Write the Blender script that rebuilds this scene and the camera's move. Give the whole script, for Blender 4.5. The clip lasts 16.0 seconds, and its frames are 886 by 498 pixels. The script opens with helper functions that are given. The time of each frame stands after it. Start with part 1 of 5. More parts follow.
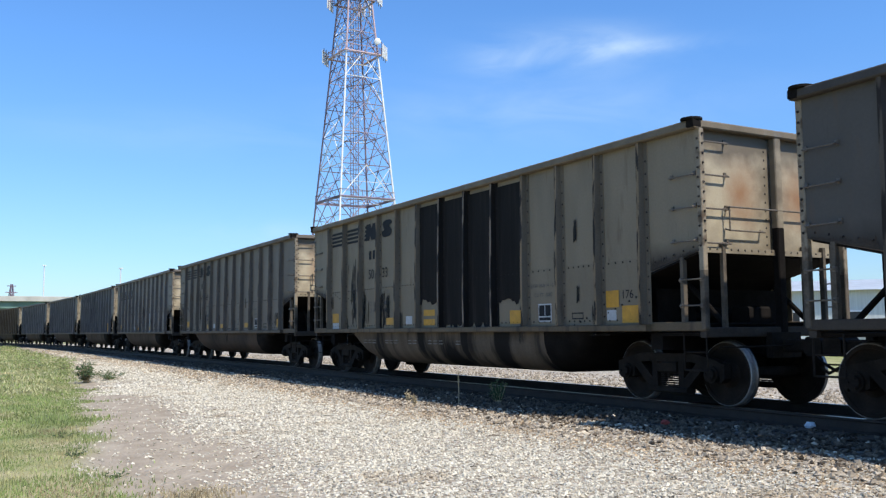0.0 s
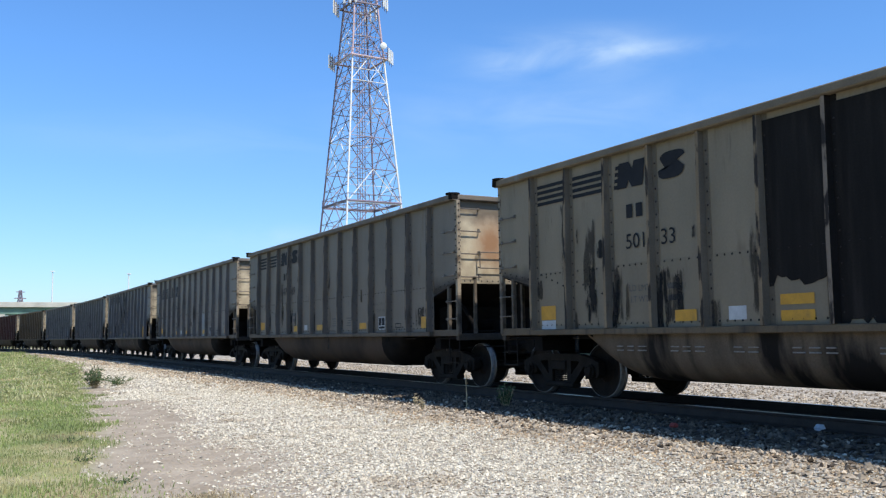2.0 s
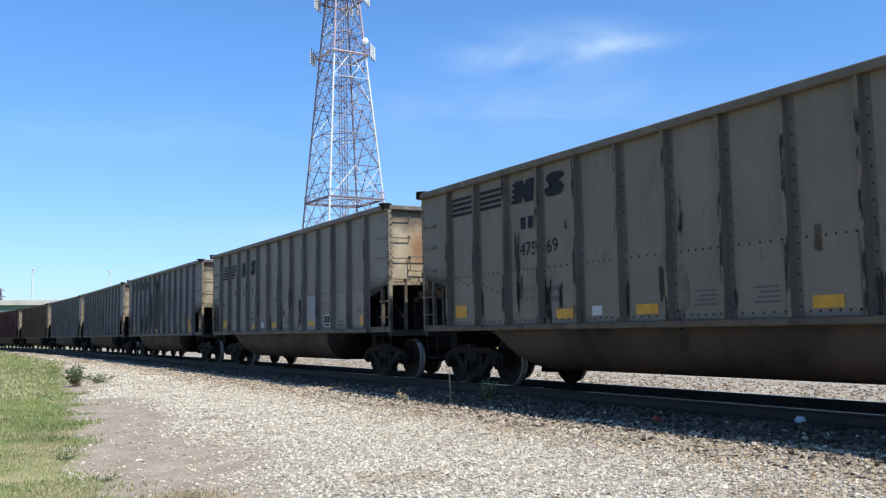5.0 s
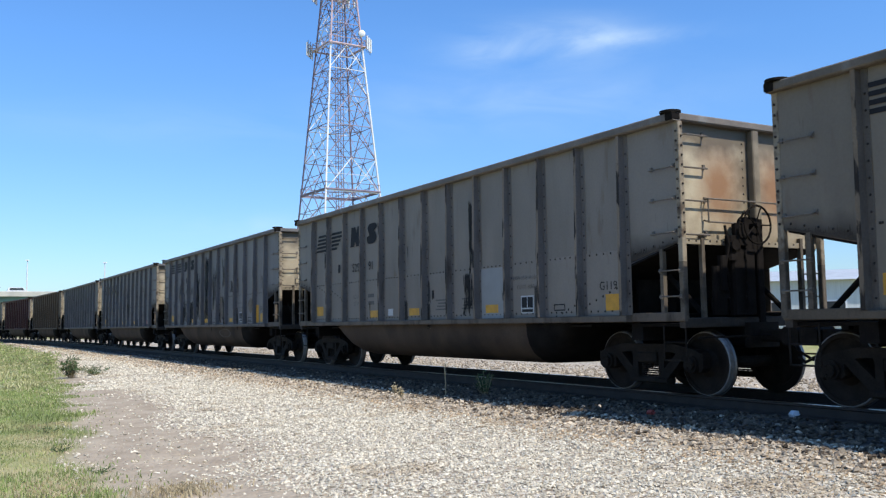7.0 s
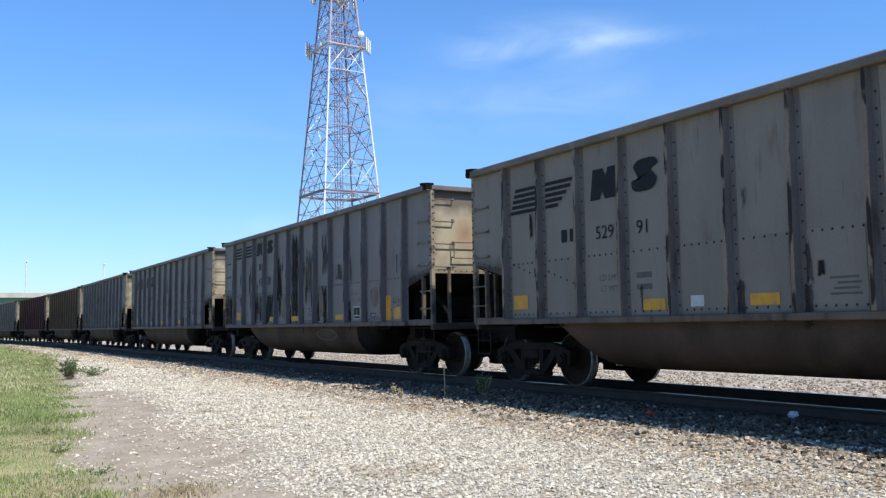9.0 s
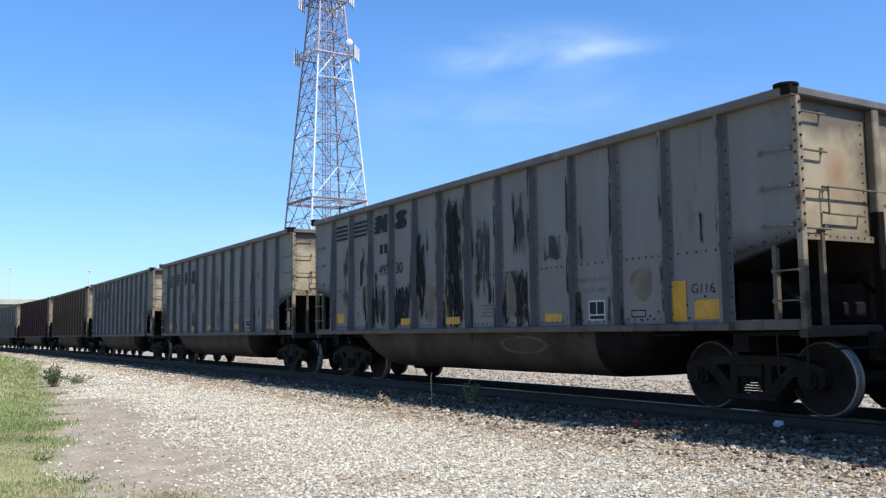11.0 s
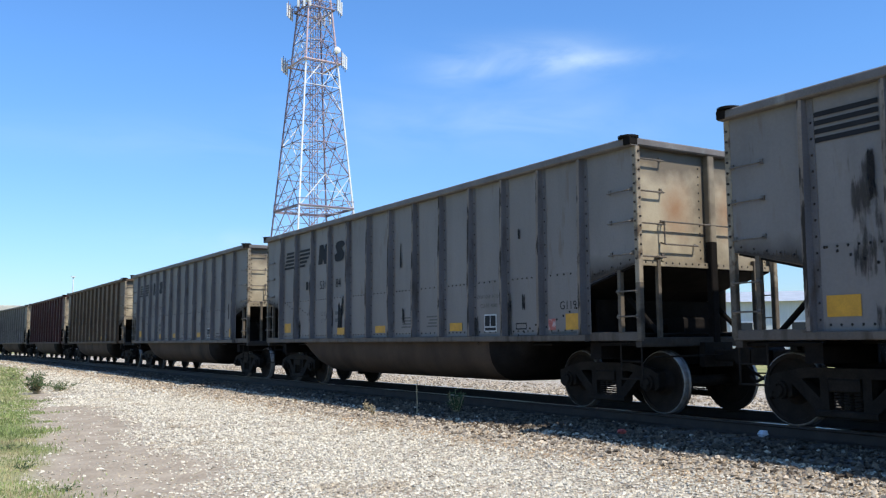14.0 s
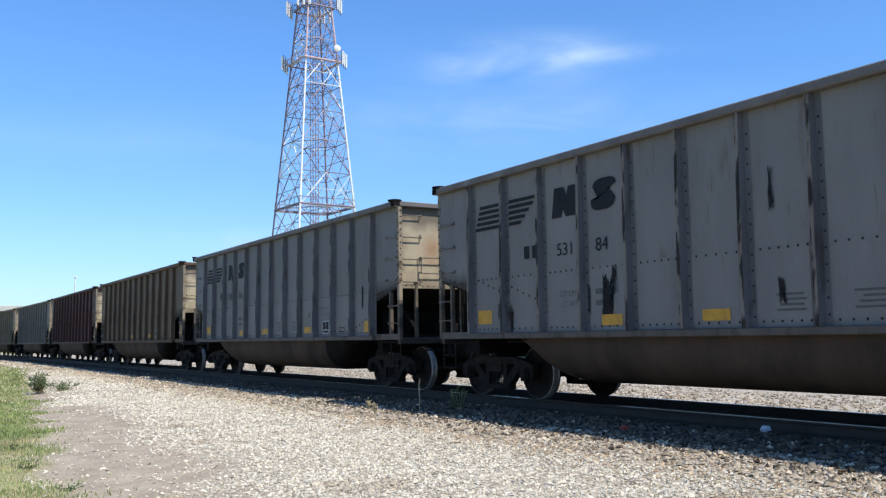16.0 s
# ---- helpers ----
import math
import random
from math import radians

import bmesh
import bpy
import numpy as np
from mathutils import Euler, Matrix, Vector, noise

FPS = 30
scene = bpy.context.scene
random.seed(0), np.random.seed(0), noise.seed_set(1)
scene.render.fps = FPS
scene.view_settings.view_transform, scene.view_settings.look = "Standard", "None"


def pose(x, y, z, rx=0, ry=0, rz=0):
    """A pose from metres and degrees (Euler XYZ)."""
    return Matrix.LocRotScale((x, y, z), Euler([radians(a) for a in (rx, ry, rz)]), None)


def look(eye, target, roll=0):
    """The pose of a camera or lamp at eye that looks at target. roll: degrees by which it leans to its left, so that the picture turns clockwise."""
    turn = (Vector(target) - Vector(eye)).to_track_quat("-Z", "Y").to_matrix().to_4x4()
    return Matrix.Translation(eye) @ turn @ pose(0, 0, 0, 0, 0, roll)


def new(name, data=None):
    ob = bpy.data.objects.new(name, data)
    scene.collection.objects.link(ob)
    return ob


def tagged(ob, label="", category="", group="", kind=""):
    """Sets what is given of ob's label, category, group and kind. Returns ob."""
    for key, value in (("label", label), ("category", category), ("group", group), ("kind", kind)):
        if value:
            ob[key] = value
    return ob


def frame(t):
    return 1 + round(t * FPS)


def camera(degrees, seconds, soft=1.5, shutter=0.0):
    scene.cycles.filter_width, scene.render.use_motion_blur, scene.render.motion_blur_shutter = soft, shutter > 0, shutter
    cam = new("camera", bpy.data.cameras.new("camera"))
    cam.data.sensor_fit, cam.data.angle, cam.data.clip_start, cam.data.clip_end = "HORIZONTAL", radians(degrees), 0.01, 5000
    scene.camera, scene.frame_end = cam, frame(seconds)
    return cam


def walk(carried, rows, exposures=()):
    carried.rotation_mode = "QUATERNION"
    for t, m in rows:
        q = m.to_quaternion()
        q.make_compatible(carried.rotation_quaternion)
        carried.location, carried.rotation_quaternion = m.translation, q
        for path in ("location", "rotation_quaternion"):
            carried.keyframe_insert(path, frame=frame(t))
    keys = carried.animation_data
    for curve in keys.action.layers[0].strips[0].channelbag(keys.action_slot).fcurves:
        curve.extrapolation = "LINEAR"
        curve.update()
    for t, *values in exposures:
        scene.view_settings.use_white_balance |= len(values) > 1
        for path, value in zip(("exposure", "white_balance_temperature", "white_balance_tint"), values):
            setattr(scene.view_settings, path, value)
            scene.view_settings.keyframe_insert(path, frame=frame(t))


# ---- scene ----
cam = camera(53.06, 16.0, soft=1.3, shutter=0.05)
EYE = (0.0, 0.0, 1.116)
TURNS = [
    (0, -29.26, 5.22, 0.53),
    (0.5, -29.23, 5.21, 0.65),
    (1, -29.14, 5.42, 0.68),
    (1.5, -29.03, 5.35, 0.75),
    (2, -28.78, 5.47, 0.80),
    (2.5, -28.78, 5.72, 1.03),
    (3, -29.05, 5.77, 0.88),
    (3.5, -29.36, 5.71, 0.81),
    (4, -29.61, 5.50, 1.03),
    (6.5, -30.04, 4.81, 1.05),
    (7, -30.14, 4.71, 0.95),
    (7.5, -30.09, 4.62, 1.09),
    (8, -30.06, 4.64, 1.09),
    (8.5, -30.06, 4.69, 1.06),
    (11, -31.02, 5.28, 0.80),
    (11.5, -31.01, 5.48, 0.92),
    (12, -31.18, 5.82, 0.77),
    (12.5, -31.23, 5.90, 0.99),
    (13, -31.53, 5.76, 0.53),
    (13.5, -31.83, 5.68, 0.31),
    (14, -31.92, 5.82, 0.51),
    (14.5, -31.69, 5.82, 0.90),
    (15, -31.68, 5.73, 1.09),
    (15.5, -31.71, 5.73, 1.14),
    (16, -31.79, 5.66, 0.90),
]
walk(cam, [(t, pose(*EYE, 90 + pitch, roll, yaw)) for t, yaw, pitch, roll in TURNS],
     [(0, 0.14), (3, 0.10), (7, 0.12), (8.5, 0.15), (11, 0.17), (16, 0.18)])

# ---- sun, sky, exposure ----
SUN_TO = Vector((0.21, -0.74, 1.0)).normalized()
sun = new("sun", bpy.data.lights.new("sun", "SUN"))
sun.data.energy, sun.data.angle, sun.data.color = 4.8, radians(0.55), (1.0, 0.95, 0.87)
sun.matrix_world = look((0, 0, 60), Vector((0, 0, 60)) - SUN_TO)


def make_world():
    world = bpy.data.worlds.new("sky")
    scene.world = world
    world.use_nodes = True
    nt = world.node_tree
    nd, ln = nt.nodes, nt.links
    nd.clear()
    sky = nd.new("ShaderNodeTexSky")
    sky.sky_type, sky.sun_disc = "NISHITA", False
    sky.sun_elevation = math.asin(SUN_TO.z)
    sky.sun_rotation = math.atan2(SUN_TO.x, SUN_TO.y)
    sky.altitude, sky.air_density, sky.dust_density, sky.ozone_density = 100, 1.0, 0.5, 2.3
    co = nd.new("ShaderNodeTexCoord")
    # wisps of cirrus: streaked noise, thick where the real cloud is
    stretch = nd.new("ShaderNodeMapping")
    stretch.inputs["Rotation"].default_value = (0, 0, radians(52))
    stretch.inputs["Scale"].default_value = (3.0, 7.0, 16.0)
    wisp = nd.new("ShaderNodeTexNoise")
    wisp.inputs["Scale"].default_value, wisp.inputs["Detail"].default_value = 1.6, 6
    wisp.inputs["Roughness"].default_value, wisp.inputs["Distortion"].default_value = 0.55, 0.6
    ln.new(co.outputs["Generated"], stretch.inputs["Vector"])
    ln.new(stretch.outputs["Vector"], wisp.inputs["Vector"])
    total = None
    for az, el, width, height, gain in ((33.0, 17.3, 1.9, 0.55, 0.62), (39.0, 17.5, 2.2, 0.8, 0.52), (42.6, 17.5, 3.2, 0.35, 0.42), (36.0, 18.6, 3.5, 0.5, 0.25),
                                        (35.5, 14.0, 9.0, 1.4, 0.22), (12.0, 12.3, 6.0, 0.8, 0.16), (17.0, 6.3, 3.2, 0.5, 0.35)):
        a, e = radians(az), radians(el)
        mid = Vector((math.sin(a) * math.cos(e), math.cos(a) * math.cos(e), math.sin(e)))
        side = Vector((math.cos(a), -math.sin(a), 0))
        up = side.cross(mid)
        parts = []
        for axis, size in ((side, width), (up, height)):
            dot = nd.new("ShaderNodeVectorMath")
            dot.operation = "DOT_PRODUCT"
            dot.inputs[1].default_value = axis
            ln.new(co.outputs["Generated"], dot.inputs[0])
            off = nd.new("ShaderNodeMath")
            off.operation = "SUBTRACT"
            off.inputs[1].default_value = axis.dot(mid)
            ln.new(dot.outputs["Value"], off.inputs[0])
            sq = nd.new("ShaderNodeMath")
            sq.operation = "DIVIDE"
            sq.inputs[1].default_value = radians(size)
            ln.new(off.outputs[0], sq.inputs[0])
            p2 = nd.new("ShaderNodeMath")
            p2.operation = "MULTIPLY"
            ln.new(sq.outputs[0], p2.inputs[0])
            ln.new(sq.outputs[0], p2.inputs[1])
            parts.append(p2)
        add = nd.new("ShaderNodeMath")
        ln.new(parts[0].outputs[0], add.inputs[0])
        ln.new(parts[1].outputs[0], add.inputs[1])
        neg = nd.new("ShaderNodeMath")
        neg.operation = "MULTIPLY"
        neg.inputs[1].default_value = -0.5
        ln.new(add.outputs[0], neg.inputs[0])
        ex = nd.new("ShaderNodeMath")
        ex.operation = "EXPONENT"
        ln.new(neg.outputs[0], ex.inputs[0])
        g = nd.new("ShaderNodeMath")
        g.operation = "MULTIPLY"
        g.inputs[1].default_value = gain
        ln.new(ex.outputs[0], g.inputs[0])
        if total is None:
            total = g
        else:
            s = nd.new("ShaderNodeMath")
            ln.new(total.outputs[0], s.inputs[0])
            ln.new(g.outputs[0], s.inputs[1])
            total = s
    rng = nd.new("ShaderNodeMapRange")
    rng.inputs["From Min"].default_value, rng.inputs["From Max"].default_value = 0.3, 0.75
    ln.new(wisp.outputs["Fac"], rng.inputs["Value"])
    fac = nd.new("ShaderNodeMath")
    fac.operation = "MULTIPLY"
    fac.use_clamp = True
    ln.new(rng.outputs["Result"], fac.inputs[0])
    ln.new(total.outputs[0], fac.inputs[1])
    tint = nd.new("ShaderNodeMix")
    tint.data_type, tint.blend_type = "RGBA", "MULTIPLY"
    tint.inputs["Factor"].default_value = 1.0
    up = nd.new("ShaderNodeSeparateXYZ")
    ln.new(co.outputs["Generated"], up.inputs["Vector"])
    low = nd.new("ShaderNodeMapRange")
    low.inputs["From Min"].default_value, low.inputs["From Max"].default_value = 0.0, 0.30
    ln.new(up.outputs["Z"], low.inputs["Value"])
    haze = nd.new("ShaderNodeMix")
    haze.data_type = "RGBA"
    haze.inputs["A"].default_value, haze.inputs["B"].default_value = HAZE_TINT, SKY_TINT
    ln.new(low.outputs["Result"], haze.inputs["Factor"])
    ln.new(haze.outputs["Result"], tint.inputs["B"])
    ln.new(sky.outputs["Color"], tint.inputs["A"])
    mix = nd.new("ShaderNodeMix")
    mix.data_type = "RGBA"
    mix.inputs["B"].default_value = CLOUD
    ln.new(fac.outputs[0], mix.inputs["Factor"])
    ln.new(tint.outputs["Result"], mix.inputs["A"])
    bg = nd.new("ShaderNodeBackground")
    bg.inputs["Strength"].default_value = SKY_STRENGTH
    out = nd.new("ShaderNodeOutputWorld")
    ln.new(mix.outputs["Result"], bg.inputs["Color"])
    ln.new(bg.outputs["Background"], out.inputs["Surface"])


HAZE_TINT = (0.64, 0.79, 1.02, 1)
SKY_TINT, CLOUD, SKY_STRENGTH = (0.62, 0.98, 1.36, 1), (4.7, 5.9, 7.1, 1), 0.145
make_world()


# ---- materials ----
def material(name, base, rough=0.6, metal=0.0, vary=0.25, scale=3.0, fine=40.0, stretch=(1, 1, 1), bump=0.0, bump_scale=60.0,
             second=None, second_at=(0.55, 0.7), second_scale=1.2, second_stretch=(1, 1, 1), island=0.0, per_object=0.0, spec=0.5,
             coords="Object", shift=0.0):
    """Base colour with broad and fine variation, an optional second colour in noise patches, and relief."""
    mat = bpy.data.materials.new(name)
    mat.use_nodes = True
    nt = mat.node_tree
    nd, ln = nt.nodes, nt.links
    bsdf = nd["Principled BSDF"]
    bsdf.inputs["Roughness"].default_value, bsdf.inputs["Metallic"].default_value = rough, metal
    bsdf.inputs["Specular IOR Level"].default_value = spec
    co = nd.new("ShaderNodeTexCoord")
    moved = None
    if shift:
        which = nd.new("ShaderNodeObjectInfo")
        moved = nd.new("ShaderNodeMath")
        moved.operation = "MULTIPLY"
        moved.inputs[1].default_value = shift
        ln.new(which.outputs["Random"], moved.inputs[0])

    def noise_at(size, how, detail=4):
        mp = nd.new("ShaderNodeMapping")
        mp.inputs["Scale"].default_value = how
        if moved:
            ln.new(moved.outputs[0], mp.inputs["Location"])
        nz = nd.new("ShaderNodeTexNoise")
        nz.inputs["Scale"].default_value, nz.inputs["Detail"].default_value = size, detail
        ln.new(co.outputs[coords], mp.inputs["Vector"])
        ln.new(mp.outputs["Vector"], nz.inputs["Vector"])
        return nz

    def ranged(socket, lo, hi, a=0.3, b=0.7):
        r = nd.new("ShaderNodeMapRange")
        r.inputs["From Min"].default_value, r.inputs["From Max"].default_value = a, b
        r.inputs["To Min"].default_value, r.inputs["To Max"].default_value = lo, hi
        ln.new(socket, r.inputs["Value"])
        return r.outputs["Result"]

    def times(a, b):
        m = nd.new("ShaderNodeMath")
        m.operation = "MULTIPLY"
        ln.new(a, m.inputs[0])
        ln.new(b, m.inputs[1])
        return m.outputs[0]

    broad = ranged(noise_at(scale, stretch).outputs["Fac"], 1 - vary, 1 + vary)
    small = ranged(noise_at(fine, (1, 1, 1), 2).outputs["Fac"], 1 - vary * 0.5, 1 + vary * 0.5)
    value = times(broad, small)
    if island:
        geo = nd.new("ShaderNodeNewGeometry")
        value = times(value, ranged(geo.outputs["Random Per Island"], 1 - island, 1 + island, 0, 1))
    if per_object:
        info = nd.new("ShaderNodeObjectInfo")
        value = times(value, ranged(info.outputs["Random"], 1 - per_object, 1 + per_object, 0, 1))
    colour = None
    if second:
        mix = nd.new("ShaderNodeMix")
        mix.data_type = "RGBA"
        mix.inputs["A"].default_value, mix.inputs["B"].default_value = (*base, 1), (*second, 1)
        ln.new(ranged(noise_at(second_scale, second_stretch, 6).outputs["Fac"], 0, 1, *second_at), mix.inputs["Factor"])
        colour = mix.outputs["Result"]
    scaled = nd.new("ShaderNodeVectorMath")
    scaled.operation = "SCALE"
    if colour is None:
        scaled.inputs[0].default_value = base
    else:
        ln.new(colour, scaled.inputs[0])
    ln.new(value, scaled.inputs["Scale"])
    ln.new(scaled.outputs["Vector"], bsdf.inputs["Base Color"])
    if bump:
        b = nd.new("ShaderNodeBump")
        b.inputs["Strength"].default_value, b.inputs["Distance"].default_value = bump, 0.02
        ln.new(noise_at(bump_scale, (1, 1, 1), 3).outputs["Fac"], b.inputs["Height"])
        ln.new(b.outputs["Normal"], bsdf.inputs["Normal"])
    return mat


PAINT_BASE = {}


def weathered_paint(name, base, grime=(0.05, 0.04, 0.03), rust=(0.12, 0.075, 0.045), dirt=0.2):
    """Old freight-car paint: faint streaks running down, brown scuffs, and coal soot blown up the foot of the end panels."""
    PAINT_BASE[name] = base
    mat = material(name, base, rough=0.6, vary=0.09, scale=0.9, fine=30, stretch=(1, 1, 0.7), bump=0.05, bump_scale=7,
                   second=tuple(b * (1 - dirt) + g * dirt for b, g in zip(base, grime)), second_at=(0.45, 0.75), second_scale=1.1,
                   second_stretch=(1, 2.2, 0.5), spec=0.3, shift=40.0, per_object=0.06)
    nt = mat.node_tree
    nd, ln = nt.nodes, nt.links
    bsdf = nd["Principled BSDF"]
    co = nd.new("ShaderNodeTexCoord")

    def num(op, a, b):
        m = nd.new("ShaderNodeMath")
        m.operation = op
        for i, v in enumerate((a, b)):
            if isinstance(v, (int, float)):
                m.inputs[i].default_value = v
            else:
                ln.new(v, m.inputs[i])
        return m.outputs[0]

    def spots(scale, stretch, detail):
        mp = nd.new("ShaderNodeMapping")
        mp.inputs["Scale"].default_value = stretch
        nz = nd.new("ShaderNodeTexNoise")
        nz.inputs["Scale"].default_value, nz.inputs["Detail"].default_value = scale, detail
        ln.new(co.outputs["Object"], mp.inputs["Vector"])
        ln.new(mp.outputs["Vector"], nz.inputs["Vector"])
        return nz.outputs["Fac"]

    def over(fac, colour):
        mix = nd.new("ShaderNodeMix")
        mix.data_type = "RGBA"
        mix.inputs["B"].default_value = (*colour, 1)
        ln.new(num("MINIMUM", num("MAXIMUM", fac, 0.0), 0.92), mix.inputs["Factor"])
        ln.new(bsdf.inputs["Base Color"].links[0].from_socket, mix.inputs["A"])
        ln.new(mix.outputs["Result"], bsdf.inputs["Base Color"])

    # scuffs and thin runs
    over(num("MULTIPLY", num("SUBTRACT", spots(3.2, (1, 1.6, 0.35), 8), 0.60), 4.0), rust)
    over(num("MULTIPLY", num("SUBTRACT", spots(5.0, (1, 2.0, 0.25), 6), 0.665), 5.0), grime)
    # soot above the sloping foot of the end panels
    sep = nd.new("ShaderNodeSeparateXYZ")
    ln.new(co.outputs["Object"], sep.inputs["Vector"])
    out = num("SUBTRACT", num("ABSOLUTE", sep.outputs["Y"], 0.0), 6.12)
    foot = num("ADD", num("MULTIPLY", out, 0.225), 1.90)
    rise = num("DIVIDE", num("SUBTRACT", sep.outputs["Z"], foot), num("SUBTRACT", 0.46, num("MULTIPLY", out, 0.24)))
    soot = num("SUBTRACT", num("ADD", 0.75, num("MULTIPLY", spots(3.0, (1, 1, 0.6), 6), 0.7)), num("MULTIPLY", rise, 1.15))
    over(num("MULTIPLY", soot, num("GREATER_THAN", out, -0.02)), (0.03, 0.024, 0.019))
    return mat


GREY = weathered_paint("grey_car_paint", (0.207, 0.178, 0.148))
TAN = weathered_paint("tan_car_paint", (0.215, 0.172, 0.115))
SOOTED = weathered_paint("sooty_dark_car_paint", (0.085, 0.075, 0.064))
PALE = weathered_paint("pale_grey_car_paint", (0.185, 0.168, 0.156))
DUSTY = weathered_paint("dusty_grey_car_paint", (0.178, 0.148, 0.113))
COOL = weathered_paint("cool_grey_car_paint", (0.19, 0.172, 0.157))
BROWN = weathered_paint("brown_car_paint", (0.135, 0.085, 0.048))
OXIDE = weathered_paint("oxide_red_car_paint", (0.085, 0.03, 0.024))


def rusty_end_paint():
    """Cream end-sheet paint with a rust bloom round the middle of each half, stronger on some cars."""
    mat = material("rusty_end_paint", (0.385, 0.325, 0.225), rough=0.6, vary=0.1, scale=1.5, bump=0.05, bump_scale=8, spec=0.3, per_object=0.12)
    nt = mat.node_tree
    nd, ln = nt.nodes, nt.links
    bsdf = nd["Principled BSDF"]
    plain = bsdf.inputs["Base Color"].links[0].from_socket
    co = nd.new("ShaderNodeTexCoord")
    sep = nd.new("ShaderNodeSeparateXYZ")
    ln.new(co.outputs["Object"], sep.inputs["Vector"])

    def math_node(op, a, b=None):
        m = nd.new("ShaderNodeMath")
        m.operation = op
        for i, v in enumerate((a, b)):
            if v is None:
                continue
            if isinstance(v, (int, float)):
                m.inputs[i].default_value = v
            else:
                ln.new(v, m.inputs[i])
        return m.outputs[0]
    dx = math_node("DIVIDE", math_node("SUBTRACT", math_node("ABSOLUTE", sep.outputs["X"]), 0.58), 0.42)
    dz = math_node("DIVIDE", math_node("SUBTRACT", sep.outputs["Z"], 3.02), 0.58)
    away = math_node("SQRT", math_node("ADD", math_node("MULTIPLY", dx, dx), math_node("MULTIPLY", dz, dz)))
    nz = nd.new("ShaderNodeTexNoise")
    nz.inputs["Scale"].default_value, nz.inputs["Detail"].default_value = 3.5, 6
    ln.new(co.outputs["Object"], nz.inputs["Vector"])
    info = nd.new("ShaderNodeObjectInfo")
    power = math_node("ADD", 0.56, math_node("MULTIPLY", info.outputs["Random"], 0.5))
    bloom = math_node("SUBTRACT", power, math_node("MULTIPLY", away, 0.75))
    bloom = math_node("ADD", bloom, math_node("MULTIPLY", math_node("SUBTRACT", nz.outputs["Fac"], 0.5), 0.9))
    bloom = math_node("MINIMUM", math_node("MAXIMUM", bloom, 0.0), 0.85)
    mix = nd.new("ShaderNodeMix")
    mix.data_type = "RGBA"
    mix.inputs["B"].default_value = (0.25, 0.115, 0.048, 1)
    ln.new(bloom, mix.inputs["Factor"])
    ln.new(plain, mix.inputs["A"])
    # brown-grey towards the sides, rim, foot and centre post, broken up by noise
    edge = math_node("MAXIMUM", math_node("DIVIDE", math_node("SUBTRACT", math_node("ABSOLUTE", sep.outputs["X"]), 1.15), 0.6),
                     math_node("DIVIDE", math_node("SUBTRACT", sep.outputs["Z"], 3.32), 0.42))
    edge = math_node("MAXIMUM", edge, math_node("DIVIDE", math_node("SUBTRACT", 2.62, sep.outputs["Z"]), 0.8))
    edge = math_node("MAXIMUM", edge, math_node("DIVIDE", math_node("SUBTRACT", 0.42, math_node("ABSOLUTE", sep.outputs["X"])), 0.5))
    edge = math_node("ADD", edge, math_node("MULTIPLY", math_node("SUBTRACT", nz.outputs["Fac"], 0.5), 1.2))
    edge = math_node("MINIMUM", math_node("MAXIMUM", edge, 0.0), 0.82)
    soot = nd.new("ShaderNodeMix")
    soot.data_type = "RGBA"
    soot.inputs["B"].default_value = (0.10, 0.078, 0.055, 1)
    ln.new(edge, soot.inputs["Factor"])
    ln.new(mix.outputs["Result"], soot.inputs["A"])
    ln.new(soot.outputs["Result"], bsdf.inputs["Base Color"])
    return mat


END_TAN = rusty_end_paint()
TUB = material("dusty_tub_steel", (0.067, 0.046, 0.032), rough=0.8, vary=0.25, scale=1.2, stretch=(1, 1, 0.5), second=(0.03, 0.023, 0.018),
               second_at=(0.5, 0.7), second_scale=1.3, second_stretch=(0.7, 0.8, 0.6), bump=0.1, bump_scale=10, spec=0.15, shift=60.0)
TUB_RUNS = material("black_run_tub_steel", (0.12, 0.092, 0.066), rough=0.8, vary=0.25, scale=1.5, stretch=(1, 2, 0.5), second=(0.012, 0.010, 0.009),
                    second_at=(0.47, 0.56), second_scale=1.1, second_stretch=(0.5, 1.5, 0.3), bump=0.1, bump_scale=10, spec=0.15, shift=60.0)
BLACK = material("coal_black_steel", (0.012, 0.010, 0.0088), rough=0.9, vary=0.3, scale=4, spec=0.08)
BOGIE = material("greasy_cast_steel", (0.017, 0.0128, 0.0095), rough=0.8, vary=0.4, scale=5, bump=0.15, bump_scale=40, spec=0.15)
TREAD = material("polished_wheel_steel", (0.15, 0.142, 0.138), rough=0.45, metal=1.0, vary=0.15, scale=8)
WHEEL_EDGE = material("bright_worn_wheel_edge", (0.27, 0.25, 0.23), rough=0.5, metal=0.3, vary=0.3, scale=9)
WHEEL = material("rusty_wheel_plate", (0.022, 0.016, 0.012), rough=0.8, vary=0.3, scale=6, spec=0.15)
RAIL_SIDE = material("rusty_rail", (0.028, 0.019, 0.014), rough=0.75, vary=0.3, scale=5)
RAIL_HEAD = material("shiny_rail_head", (0.45, 0.43, 0.40), rough=0.28, metal=1.0, vary=0.12, scale=6)
TIE = material("weathered_tie_wood", (0.07, 0.055, 0.042), rough=0.85, vary=0.35, scale=4, stretch=(1, 8, 8), per_object=0.3, bump=0.4, bump_scale=30)
YELLOW = material("reflective_yellow", (0.50, 0.245, 0.010), rough=0.5, vary=0.15, scale=6, second=(0.33, 0.17, 0.02), second_at=(0.55, 0.75), second_scale=5)
WHITE = material("white_stencil_paint", (0.42, 0.43, 0.43), rough=0.6, vary=0.12, scale=6)
